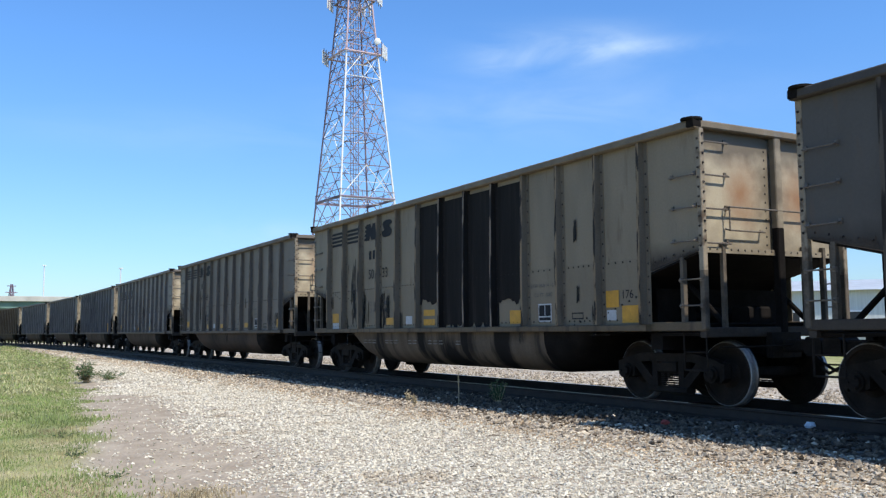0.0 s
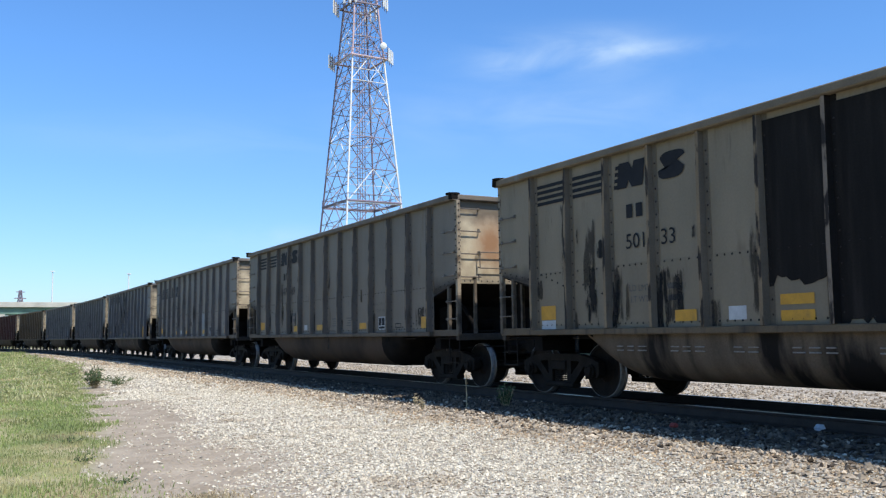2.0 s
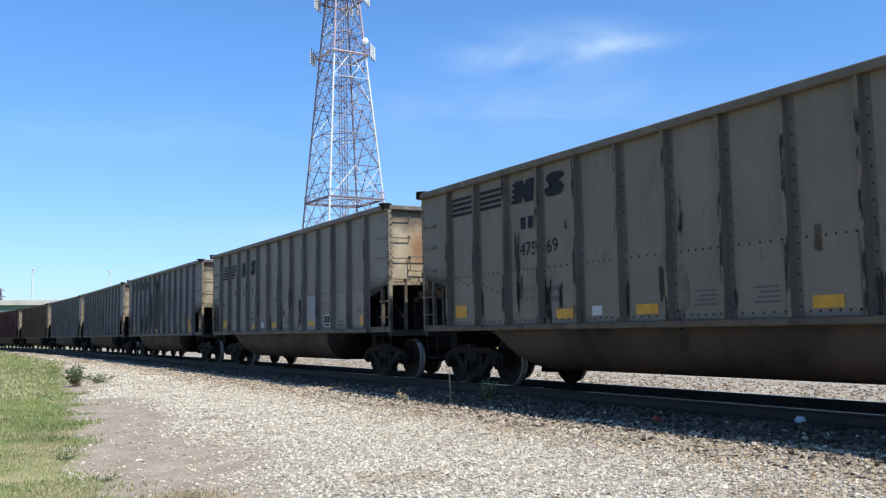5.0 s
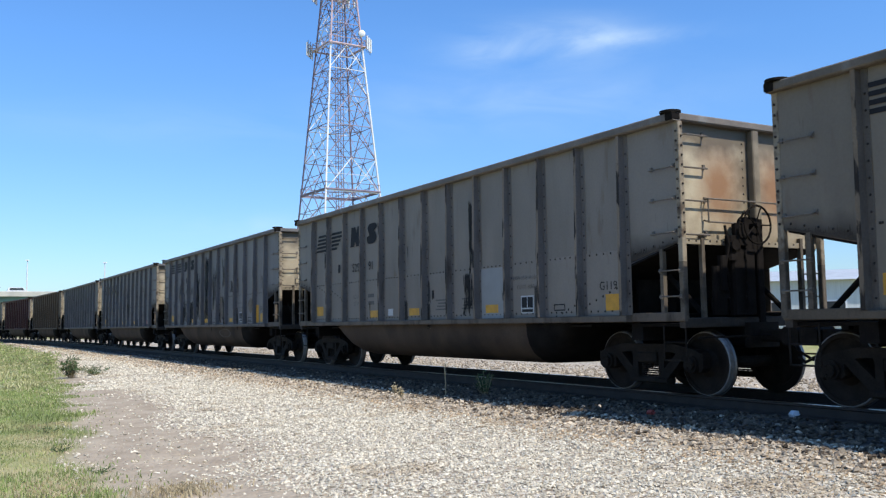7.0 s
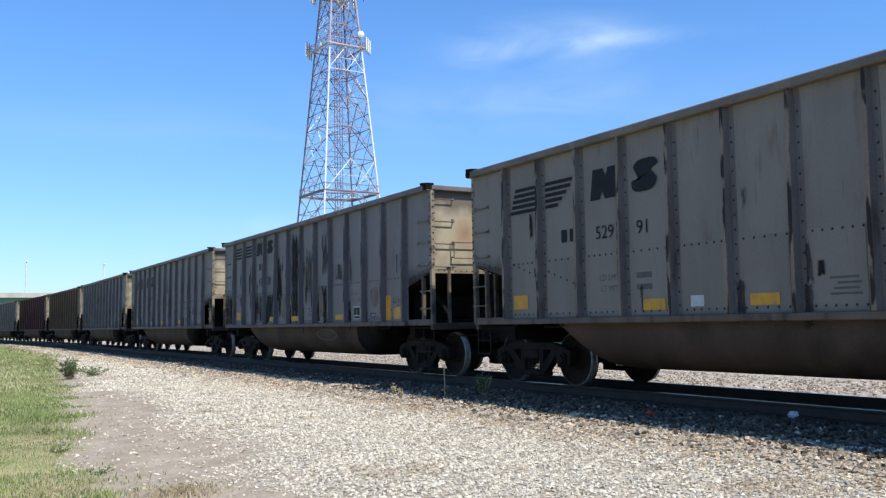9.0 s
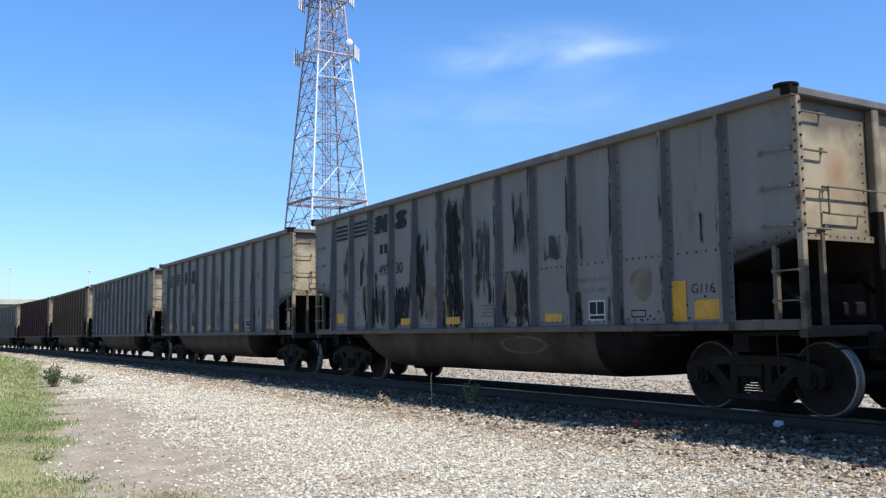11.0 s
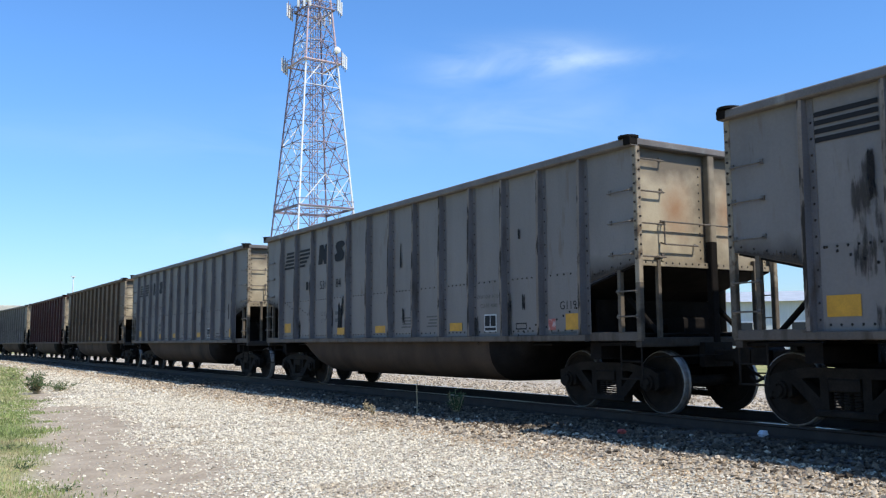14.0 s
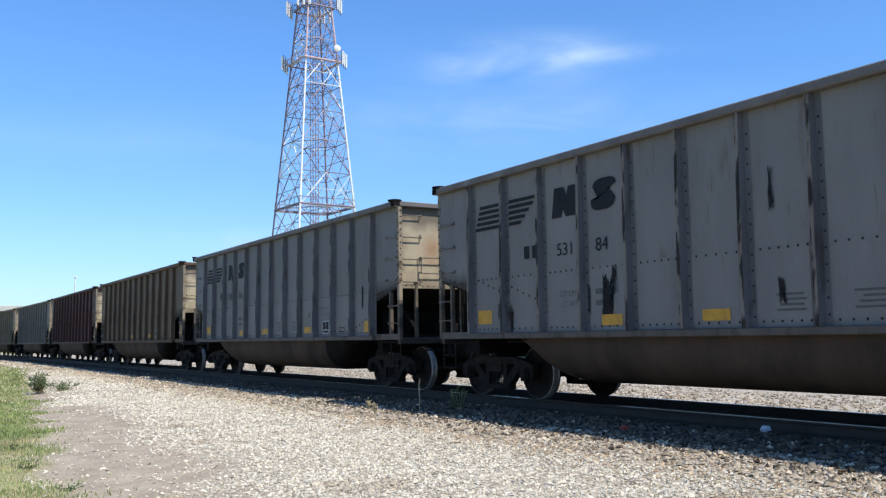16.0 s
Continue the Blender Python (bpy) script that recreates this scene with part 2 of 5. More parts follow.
PATCH = material("fresh_grey_patch_paint", (0.235, 0.235, 0.23), rough=0.6, vary=0.08, scale=3)
INK = material("black_stencil_paint", (0.016, 0.016, 0.018), rough=0.7, spec=0.2, vary=0.2, scale=6)
STAIN = material("black_overpaint", (0.013, 0.0115, 0.0105), rough=0.8, vary=0.25, scale=2.5, stretch=(1, 3, 0.4), second=(0.026, 0.022, 0.019), second_at=(0.5, 0.75), second_scale=2, second_stretch=(1, 3, 0.3), spec=0.12)
RUST_STAIN = material("rust_stain", (0.135, 0.108, 0.078), rough=0.8, vary=0.25, scale=4)
IRON = material("worn_grab_iron", (0.12, 0.10, 0.08), rough=0.5, vary=0.25, scale=10, spec=0.4)


# ---- geometry helpers ----
class Geo:
    """Collects vertices and faces, with a material slot per face."""

    def __init__(self):
        self.v, self.f, self.m = [], [], []

    def add(self, verts, faces, slot=0):
        n = len(self.v)
        self.v.extend(verts)
        self.f.extend([tuple(i + n for i in f) for f in faces])
        self.m.extend([slot] * len(faces))
        return self

    def box(self, x0, x1, y0, y1, z0, z1, slot=0, bevel=0.0):
        """A box; with a bevel its four long edges along the longest side are chamfered."""
        if bevel <= 0:
            v = [(x, y, z) for x in (x0, x1) for y in (y0, y1) for z in (z0, z1)]
            return self.add(v, [(0, 1, 3, 2), (4, 6, 7, 5), (0, 4, 5, 1), (2, 3, 7, 6), (0, 2, 6, 4), (1, 5, 7, 3)], slot)
        size = (x1 - x0, y1 - y0, z1 - z0)
        k = max(range(3), key=lambda i: size[i])
        a, b = [i for i in range(3) if i != k]
        lo, hi = (x0, y0, z0), (x1, y1, z1)
        ring = [(lo[a] + bevel, lo[b]), (hi[a] - bevel, lo[b]), (hi[a], lo[b] + bevel), (hi[a], hi[b] - bevel),
                (hi[a] - bevel, hi[b]), (lo[a] + bevel, hi[b]), (lo[a], hi[b] - bevel), (lo[a], lo[b] + bevel)]
        v = []
        for end in (lo[k], hi[k]):
            for p, q in ring:
                c = [0, 0, 0]
                c[k], c[a], c[b] = end, p, q
                v.append(tuple(c))
        f = [(i, (i + 1) % 8, 8 + (i + 1) % 8, 8 + i) for i in range(8)] + [tuple(range(7, -1, -1)), tuple(range(8, 16))]
        return self.add(v, f, slot)

    def rod(self, p, q, r, n=6, slot=0, r2=None):
        p, q = Vector(p), Vector(q)
        d = (q - p).normalized()
        u = d.orthogonal().normalized()
        w = d.cross(u)
        r2 = r if r2 is None else r2
        v = []
        for c, rr in ((p, r), (q, r2)):
            v += [tuple(c + u * (rr * math.cos(2 * math.pi * i / n)) + w * (rr * math.sin(2 * math.pi * i / n))) for i in range(n)]
        f = [(i, (i + 1) % n, n + (i + 1) % n, n + i) for i in range(n)] + [tuple(range(n - 1, -1, -1)), tuple(range(n, 2 * n))]
        return self.add(v, f, slot)

    def pipe(self, points, r, n=6, slot=0):
        for p, q in zip(points, points[1:]):
            self.rod(p, q, r, n, slot)
        return self

    def prism(self, outline, axis, lo, hi, slot=0):
        """An outline in the two other axes, drawn out along one axis."""
        v = []
        for end in (lo, hi):
            for p, q in outline:
                c = [p, q]
                c.insert(axis, end)
                v.append(tuple(c))
        n = len(outline)
        f = [(i, (i + 1) % n, n + (i + 1) % n, n + i) for i in range(n)] + [tuple(range(n - 1, -1, -1)), tuple(range(n, 2 * n))]
        return self.add(v, f, slot)

    def lathe(self, profile, n=28, slots=None):
        """(x, r) pairs turned about the x axis."""
        v, f, m = [], [], []
        for x, r in profile:
            v += [(x, r * math.cos(2 * math.pi * i / n), r * math.sin(2 * math.pi * i / n)) for i in range(n)]
        for k in range(len(profile) - 1):
            for i in range(n):
                j = (i + 1) % n
                self_f = (k * n + i, k * n + j, (k + 1) * n + j, (k + 1) * n + i)
                f.append(self_f)
                m.append(slots[k] if slots else 0)
        base = len(self.v)
        self.v.extend(v)
        self.f.extend([tuple(i + base for i in q) for q in f])
        self.m.extend(m)
        return self

    def mesh(self, name, mats, smooth=False, weld=False):
        me = bpy.data.meshes.new(name)
        me.from_pydata(self.v, [], self.f)
        for mat in (mats if isinstance(mats, (list, tuple)) else [mats]):
            me.materials.append(mat)
        me.polygons.foreach_set("material_index", self.m)
        bm = bmesh.new()
        bm.from_mesh(me)
        if weld:
            bmesh.ops.remove_doubles(bm, verts=bm.verts, dist=0.0005)
        bmesh.ops.recalc_face_normals(bm, faces=bm.faces)
        bm.to_mesh(me)
        bm.free()
        if smooth:
            me.polygons.foreach_set("use_smooth", [True] * len(me.polygons))
            me.set_sharp_from_angle(angle=radians(35))
        me.update()
        return me


def part(name, me, parent, label="", at=None, kind=""):
    """Links a mesh as one part under a thing or part."""
    ob = new(name, me)
    ob.parent = parent
    if at is not None:
        ob.matrix_basis = at
    return tagged(ob, label, kind=kind)


def thing(name, label, category, at=None, group="", me=None, kind=""):
    ob = new(name, me)
    if at is not None:
        ob.matrix_basis = at
    return tagged(ob, label, category, group, kind)


MESHES = {}


def shared(key, build):
    if key not in MESHES:
        MESHES[key] = build()
    return MESHES[key]


# ---- the line of the track ----
TRACK_X, CAR_PITCH, HALF = 10.50, 16.18, 7.30
BEND_FROM, BEND_RADIUS = 62.0, 470.0


def on_track(s, z=0.0):
    """The pose on the track at s metres along it: straight, then a gentle bend."""
    if s <= BEND_FROM:
        return pose(TRACK_X, s, z)
    a = (s - BEND_FROM) / BEND_RADIUS
    return pose(TRACK_X - BEND_RADIUS * (1 - math.cos(a)), BEND_FROM + BEND_RADIUS * math.sin(a), z, 0, 0, math.degrees(a))


def travelled(t):
    return 4.6206 * t - 0.001844 * t * t


def car_centre(k, t):
    """Distance along the track of the middle of car k at t seconds."""
    return 16.066 + CAR_PITCH * k - travelled(t)


# ---- ground ----
def smooth_step(a, b, x):
    u = min(max((x - a) / (b - a), 0), 1)
    return u * u * (3 - 2 * u)


def bend_shift(y):
    return 0.0 if y < BEND_FROM else (y - BEND_FROM) ** 2 / (2 * BEND_RADIUS)


def ground_z(x, y):
    d = abs(x + bend_shift(y) - TRACK_X)
    bed = -0.20 - 0.20 * smooth_step(1.5, 4.6, d) - 0.10 * smooth_step(4.2, 9.0, d)
    dip = 0.035 * noise.noise((x * 0.35, y * 0.35, 3.0)) + 0.015 * noise.noise((x * 1.3, y * 1.3, 8.0))
    return bed + dip * smooth_step(1.4, 3.0, d)


def grass_edge(y):
    return min(0.55 + 0.105 * y, 6.4) - 0.1 + 0.25 * noise.noise((y * 0.22, 1.7, 0)) + 0.14 * noise.noise((y * 0.9, 5.1, 0))


def make_ground_material():
    """Gravel, bare dirt and turf, told apart by where they lie on the plan."""
    mat = bpy.data.materials.new("gravel_dirt_and_turf")
    mat.use_nodes = True
    nt = mat.node_tree
    nd, ln = nt.nodes, nt.links
    bsdf = nd["Principled BSDF"]
    bsdf.inputs["Roughness"].default_value, bsdf.inputs["Specular IOR Level"].default_value = 0.9, 0.2
    co = nd.new("ShaderNodeTexCoord")

    def nz(scale, detail=4, stretch=(1, 1, 1)):
        mp = nd.new("ShaderNodeMapping")
        mp.inputs["Scale"].default_value = stretch
        t = nd.new("ShaderNodeTexNoise")
        t.inputs["Scale"].default_value, t.inputs["Detail"].default_value = scale, detail
        ln.new(co.outputs["Object"], mp.inputs["Vector"])
        ln.new(mp.outputs["Vector"], t.inputs["Vector"])
        return t.outputs["Fac"]

    def ramp(socket, stops):
        r = nd.new("ShaderNodeValToRGB")
        el = r.color_ramp.elements
        while len(el) < len(stops):
            el.new(0.5)
        for e, (p, c) in zip(el, stops):
            e.position, e.color = p, (*c, 1)
        ln.new(socket, r.inputs["Fac"])
        return r.outputs["Color"]

    def mix(fac, a, b, blend="MIX"):
        m = nd.new("ShaderNodeMix")
        m.data_type, m.blend_type = "RGBA", blend
        if isinstance(fac, float):
            m.inputs["Factor"].default_value = fac
        else:
            ln.new(fac, m.inputs["Factor"])
        ln.new(a, m.inputs["A"])
        ln.new(b, m.inputs["B"])
        return m.outputs["Result"]

    vor = nd.new("ShaderNodeTexVoronoi")
    vor.inputs["Scale"].default_value = 17.0
    ln.new(co.outputs["Object"], vor.inputs["Vector"])
    sep = nd.new("ShaderNodeSeparateColor")
    ln.new(vor.outputs["Color"], sep.inputs["Color"])
    gravel = ramp(sep.outputs[0], [(0.0, (0.19, 0.15, 0.11)), (0.45, (0.37, 0.31, 0.23)), (0.85, (0.50, 0.44, 0.35)), (1.0, (0.62, 0.57, 0.49))])
    dirt = ramp(nz(2.2, 6), [(0.3, (0.30, 0.24, 0.17)), (0.7, (0.43, 0.355, 0.262))])
    turf = ramp(nz(0.8, 6), [(0.32, (0.18, 0.205, 0.075)), (0.5, (0.28, 0.28, 0.115)), (0.66, (0.38, 0.33, 0.18))])
    cover = nd.new("ShaderNodeVertexColor")
    cover.layer_name = "cover"
    cs = nd.new("ShaderNodeSeparateColor")
    ln.new(cover.outputs["Color"], cs.inputs["Color"])
    both = mix(cs.outputs[1], gravel, dirt)
    # coal-dust tone, darkened as well for the shade under the train
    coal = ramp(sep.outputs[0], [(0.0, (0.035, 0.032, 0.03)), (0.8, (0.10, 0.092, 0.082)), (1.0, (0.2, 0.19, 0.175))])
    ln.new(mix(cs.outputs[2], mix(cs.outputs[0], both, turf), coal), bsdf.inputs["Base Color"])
    b = nd.new("ShaderNodeBump")
    b.inputs["Strength"].default_value, b.inputs["Distance"].default_value = 0.7, 0.03
    b.invert = True
    ln.new(vor.outputs["Distance"], b.inputs["Height"])
    ln.new(b.outputs["Normal"], bsdf.inputs["Normal"])
    return mat


def dirt_at(x, y):
    """How bare the ground is: a worn patch between the turf and the gravel."""
    e = grass_edge(y)
    w = smooth_step(e + 2.0 + 0.09 * (24 - y), e + 0.7, x) if y < 24 else smooth_step(e + 1.2, e + 0.2, x)
    u = noise.noise((x * 0.55, y * 0.3, 2.0)) + 0.5 * noise.noise((x * 1.6, y * 0.9, 4.0))
    litter = 0.6 * smooth_step(7.0, 7.5, x) * smooth_step(8.4, 7.9, x)
    return min(max(max(w * 1.3, litter) + 0.5 * u - 0.1, 0), 1) if x > e - 0.4 else w


def turf_at(x, y):
    d = x + bend_shift(y) - TRACK_X
    near = smooth_step(0.35, -0.35, x - grass_edge(y) + 0.5 * noise.noise((x * 1.1, y * 0.7, 9.0)))
    far = smooth_step(13.0, 17.0, d + 1.2 * noise.noise((x * 0.3, y * 0.2, 6.0)))
    return max(near, far)


def make_ground():
    xs = np.concatenate([[-2500, -600, -150, -50, -20], np.arange(-10, 20.01, 0.25), [22, 26, 32, 40, 60, 90, 150, 400, 1000, 2500]])
    ys = np.concatenate([[-2500, -600, -150, -60, -30, -15], np.arange(-6, 30, 0.3), np.arange(30, 130, 1.5), [140, 160, 200, 300, 600, 1200, 2500]])
    verts = [(float(x), float(y), ground_z(x, y)) for y in ys for x in xs]
    n = len(xs)
    faces = [(j * n + i, j * n + i + 1, (j + 1) * n + i + 1, (j + 1) * n + i) for j in range(len(ys) - 1) for i in range(n - 1)]
    me = bpy.data.meshes.new("ground")
    me.from_pydata(verts, [], faces)
    layer = me.color_attributes.new("cover", "FLOAT_COLOR", "POINT")
    cols = np.zeros((len(verts), 4), dtype=np.float32)
    for i, (x, y, z) in enumerate(verts):
        # third channel: coal dust plus painted shade along the track bed
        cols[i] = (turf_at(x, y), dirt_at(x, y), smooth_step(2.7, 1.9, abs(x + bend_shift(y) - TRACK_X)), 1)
    layer.data.foreach_set("color", cols.ravel())
    me.materials.append(make_ground_material())
    me.polygons.foreach_set("use_smooth", [True] * len(faces))
    thing("ground", "gravel trackside ground with bare dirt and turf", "ground", me=me, kind="structure")


make_ground()

BROWNED = material("brown_stained_gravel", (0.37, 0.275, 0.175), rough=0.9, vary=0.2, scale=8, island=0.45, spec=0.2)
# Coal dust and the train's shade together in one stone colour.
SOOTY_SHADED = material("dusty_shaded_ballast", (0.10, 0.077, 0.055), rough=0.9, vary=0.25, scale=7, island=0.7, spec=0.2)
STONE = material("crushed_limestone", (0.54, 0.485, 0.38), rough=0.9, vary=0.16, scale=8, island=0.34, spec=0.2, second=(0.32, 0.24, 0.15),
                 second_at=(0.55, 0.75), second_scale=0.9)
BALLAST = material("grey_ballast_stone", (0.36, 0.30, 0.225), rough=0.9, vary=0.2, scale=8, island=0.5, spec=0.2)
BLADE = material("meadow_grass", (0.195, 0.24, 0.082), rough=0.75, vary=0.3, scale=0.9, island=0.35, second=(0.40, 0.34, 0.19), second_at=(0.52, 0.68),
                 second_scale=0.7, spec=0.25)
PALE_BLADE = material("bleached_grass", (0.37, 0.36, 0.19), rough=0.8, vary=0.2, scale=0.7, island=0.25, second=(0.24, 0.27, 0.11), second_at=(0.5, 0.7), second_scale=0.5, spec=0.2)
WEED = material("dusty_weed_leaf", (0.055, 0.085, 0.03), rough=0.7, vary=0.25, scale=6, island=0.35, spec=0.25)
STRAW = material("dry_stalk", (0.36, 0.29, 0.17), rough=0.8, vary=0.2, scale=9, island=0.25)


def scatter_stones(name, label, mat, spots, rng):
    """Rough eight-sided chips, each sunk a little into the ground, in one mesh."""
    count = len(spots)
    unit = np.array([(1, 0, 0), (-1, 0, 0), (0, 1, 0), (0, -1, 0), (0, 0, 1), (0, 0, -1)], dtype=np.float64)
    tri = np.array([(0, 2, 4), (2, 1, 4), (1, 3, 4), (3, 0, 4), (2, 0, 5), (1, 2, 5), (3, 1, 5), (0, 3, 5)])
    spots = np.array(spots)
    size = spots[:, 3][:, None, None]
    v = unit[None] * size * rng.uniform(0.55, 1.15, (count, 6, 1)) + rng.normal(0, 0.18, (count, 6, 3)) * size
    v[:, :, 2] *= 0.7
    ang = rng.uniform(0, 2 * np.pi, count)
    c, s = np.cos(ang)[:, None], np.sin(ang)[:, None]
    x, y = v[:, :, 0] * c - v[:, :, 1] * s, v[:, :, 0] * s + v[:, :, 1] * c
    tilt = rng.normal(0, 0.35, count)[:, None]
    v = np.stack([x, y * np.cos(tilt) - v[:, :, 2] * np.sin(tilt), y * np.sin(tilt) + v[:, :, 2] * np.cos(tilt)], axis=2)
    v += spots[:, None, :3]
    f = (tri[None] + (np.arange(count) * 6)[:, None, None]).reshape(-1, 3)
    me = bpy.data.meshes.new(name)
    me.from_pydata(v.reshape(-1, 3).tolist(), [], f.tolist())
    me.materials.append(mat)
    return thing(name, label, "gravel", me=me, kind="stuff")


def make_gravel():
    rng = np.random.default_rng(4)
    pale, bed, dusty_shaded, brown = [], [], [], []
    # three depths of view, the nearest the densest
    for y0, y1, number, lo, hi in ((3.5, 14, 60000, 0.013, 0.032), (14, 26, 32000, 0.018, 0.038), (26, 50, 15000, 0.028, 0.055), (50, 95, 6000, 0.04, 0.07)):
        for _ in range(number):
            y = rng.uniform(y0, y1)
            x = rng.uniform(max(1.2, grass_edge(y) - 0.2), 8.3) - bend_shift(y)
            if rng.random() < dirt_at(x, y) * 0.955:
                continue
            r = lo + (hi - lo) * rng.random() ** 2.2
            side = x + bend_shift(y) + rng.normal(0, 0.25)
            (brown if 7.0 < side < 8.3 and rng.random() < 0.6 else pale).append((x, y, ground_z(x, y) + r * 0.25, r))
    for y0, y1, number in ((2, 18, 22000), (18, 40, 12000), (40, 90, 6000)):
        for _ in range(number):
            y = rng.uniform(y0, y1)
            x = rng.uniform(7.3, 13.6) - bend_shift(y)
            r = rng.uniform(0.02, 0.05)
            # 2.6 m reaches the train's shadow edge; that shade is in the stone colour
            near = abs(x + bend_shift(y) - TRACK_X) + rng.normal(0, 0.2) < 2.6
            (dusty_shaded if near and rng.random() > 0.04 else bed).append((x, y, ground_z(x, y) + r * 0.3, r))
    for _ in range(9000):
        y = rng.uniform(4, 60)
        x = rng.uniform(13.6, 20) - bend_shift(y)
        r = rng.uniform(0.03, 0.06)
        bed.append((x, y, ground_z(x, y) + r * 0.3, r))
    scatter_stones("gravel", "loose pale limestone gravel beside the track", STONE, pale, rng)
    scatter_stones("gravel", "brown stained gravel and litter along the ballast edge", BROWNED, brown, rng)
    scatter_stones("ballast", "coal-dusted dark ballast between and beside the rails", SOOTY_SHADED, dusty_shaded, rng)
    scatter_stones("ballast", "grey crushed ballast under and beside the rails", BALLAST, bed, rng)


make_gravel()


def blades(name, label, category, mat, spots, rng, kind="stuff", lean=0.5):
    """Single bent blades (x, y, z, height, width), three triangles each."""
    v, f = [], []
    for x, y, z, h, w in spots:
        a = rng.uniform(0, 2 * math.pi)
        b = rng.uniform(0, 2 * math.pi)
        k = rng.uniform(0.1, lean) * h
        ux, uy = math.cos(a) * w / 2, math.sin(a) * w / 2
        dx, dy = math.cos(b) * k, math.sin(b) * k
        n = len(v)
        v += [(x - ux, y - uy, z - 0.02), (x + ux, y + uy, z - 0.02), (x + dx * 0.35 - ux * 0.8, y + dy * 0.35 - uy * 0.8, z + h * 0.55),
              (x + dx * 0.35 + ux * 0.8, y + dy * 0.35 + uy * 0.8, z + h * 0.55), (x + dx, y + dy, z + h)]
        f += [(n, n + 1, n + 3), (n, n + 3, n + 2), (n + 2, n + 3, n + 4)]
    me = bpy.data.meshes.new(name)
    me.from_pydata(v, [], f)
    me.materials.append(mat)
    return thing(name, label, category, me=me, kind=kind)


def make_grass():
    rng = np.random.default_rng(7)
    spots = []
    for y0, y1, number, h0, h1, w in ((6, 16, 34000, 0.02, 0.065, 0.011), (16, 30, 22000, 0.025, 0.08, 0.02), (30, 60, 14000, 0.04, 0.11, 0.035), (60, 110, 7000, 0.06, 0.2, 0.06)):
        for _ in range(number):
            y = rng.uniform(y0, y1)
            x = grass_edge(y) + 0.5 - rng.random() ** 1.4 * (4.5 + 0.12 * y)
            if turf_at(x, y) < rng.uniform(0.15, 0.9):
                continue
            clump = 0.6 + 0.9 * max(0.0, noise.noise((x * 1.2, y * 0.8, 12.0)) + 0.3)
            spots.append((x, y, ground_z(x, y), rng.uniform(h0, h1) * clump, w))
    blades("grass", "short sunlit trackside grass, green with straw patches", "grass", BLADE, spots, rng)
    far = []
    for _ in range(9000):
        y = rng.uniform(34, 110)
        x = rng.uniform(23, 32) - bend_shift(y)
        far.append((x, y, ground_z(x, y), rng.uniform(0.1, 0.35), 0.05))
    straw = [(rng.normal(2.2, 0.22), rng.normal(9.0, 0.25), 0, rng.uniform(0.02, 0.075), 0.012) for _ in range(700)]
    straw += [(rng.normal(1.15, 0.3), rng.normal(9.8, 0.45), 0, rng.uniform(0.02, 0.07), 0.012) for _ in range(700)]
    straw = [(x, y, ground_z(x, y), h, w) for x, y, z, h, w in straw]
    pale = []
    for _ in range(9000):
        y = 26 + 60 * rng.random() ** 1.3
        x = grass_edge(y) + 0.3 - rng.random() ** 1.2 * (3.5 + 0.1 * y)
        if turf_at(x, y) > 0.3 and noise.noise((x * 0.35, y * 0.12, 21.0)) > -0.12 - 0.006 * (y - 26):
            pale.append((x, y, ground_z(x, y), rng.uniform(0.05, 0.14), 0.05))
    blades("dry_grass", "sun-bleached pale grass farther along the verge", "grass", PALE_BLADE, pale, rng, lean=1.0)
    # stray tufts beyond the edge of the turf
    tufts = []
    for _ in range(26):
        ty = rng.uniform(8.0, 27.0)
        tx = grass_edge(ty) + abs(rng.normal(0.0, 0.28))
        spread = rng.uniform(0.06, 0.2)
        for _ in range(int(rng.uniform(30, 90))):
            bx, by = rng.normal(tx, spread * 1.8), rng.normal(ty, spread)
            tufts.append((bx, by, ground_z(bx, by), rng.uniform(0.015, 0.06), 0.01 + 0.0004 * ty))
    blades("grass", "stray low tufts of grass on the bare dirt", "grass", BLADE, tufts, rng, lean=1.2)
    blades("dry_grass", "dry straw-coloured grass at the edge of the dirt", "grass", STRAW, straw, rng, lean=1.6)
    blades("grass", "rough grass along the far side of the track", "grass", BLADE, far, rng)


make_grass()


def make_weed(at, height, spread, count, label, mat=None, name="weed"):
    """A tuft: leaning stems with small leaves."""
    x, y = at
    rng = np.random.default_rng(int(abs(x * 131 + y * 17)))
    z = ground_z(x, y)
    g = Geo()
    leaves = Geo()
    for _ in range(count):
        a, k = rng.uniform(0, 2 * math.pi), rng.random() ** 0.7
        top = Vector((math.cos(a) * spread * k, math.sin(a) * spread * k, height * rng.uniform(0.55, 1.0) * (1.1 - 0.4 * k)))
        g.rod((top.x * 0.15, top.y * 0.15, -0.03), top, 0.005, 4, r2=0.002)
        for i in range(13):
            u = rng.uniform(0.2, 1.0)
            c = top * u
            d = Vector((rng.normal(), rng.normal(), rng.uniform(-0.1, 0.8))).normalized() * rng.uniform(0.03, 0.075) * (height / 0.45) ** 0.5
            w = d.orthogonal().normalized() * d.length * 0.3
            n = len(leaves.v)
            leaves.add([tuple(c), tuple(c + d * 0.5 + w), tuple(c + d), tuple(c + d * 0.5 - w)], [(0, 1, 2, 3)])
    root = thing(name, label, "weed", pose(x, y, z))
    part("stalk", g.mesh("stalk", STRAW), root, kind="stuff")
    part("foliage", leaves.mesh("foliage", mat or WEED), root, kind="stuff")


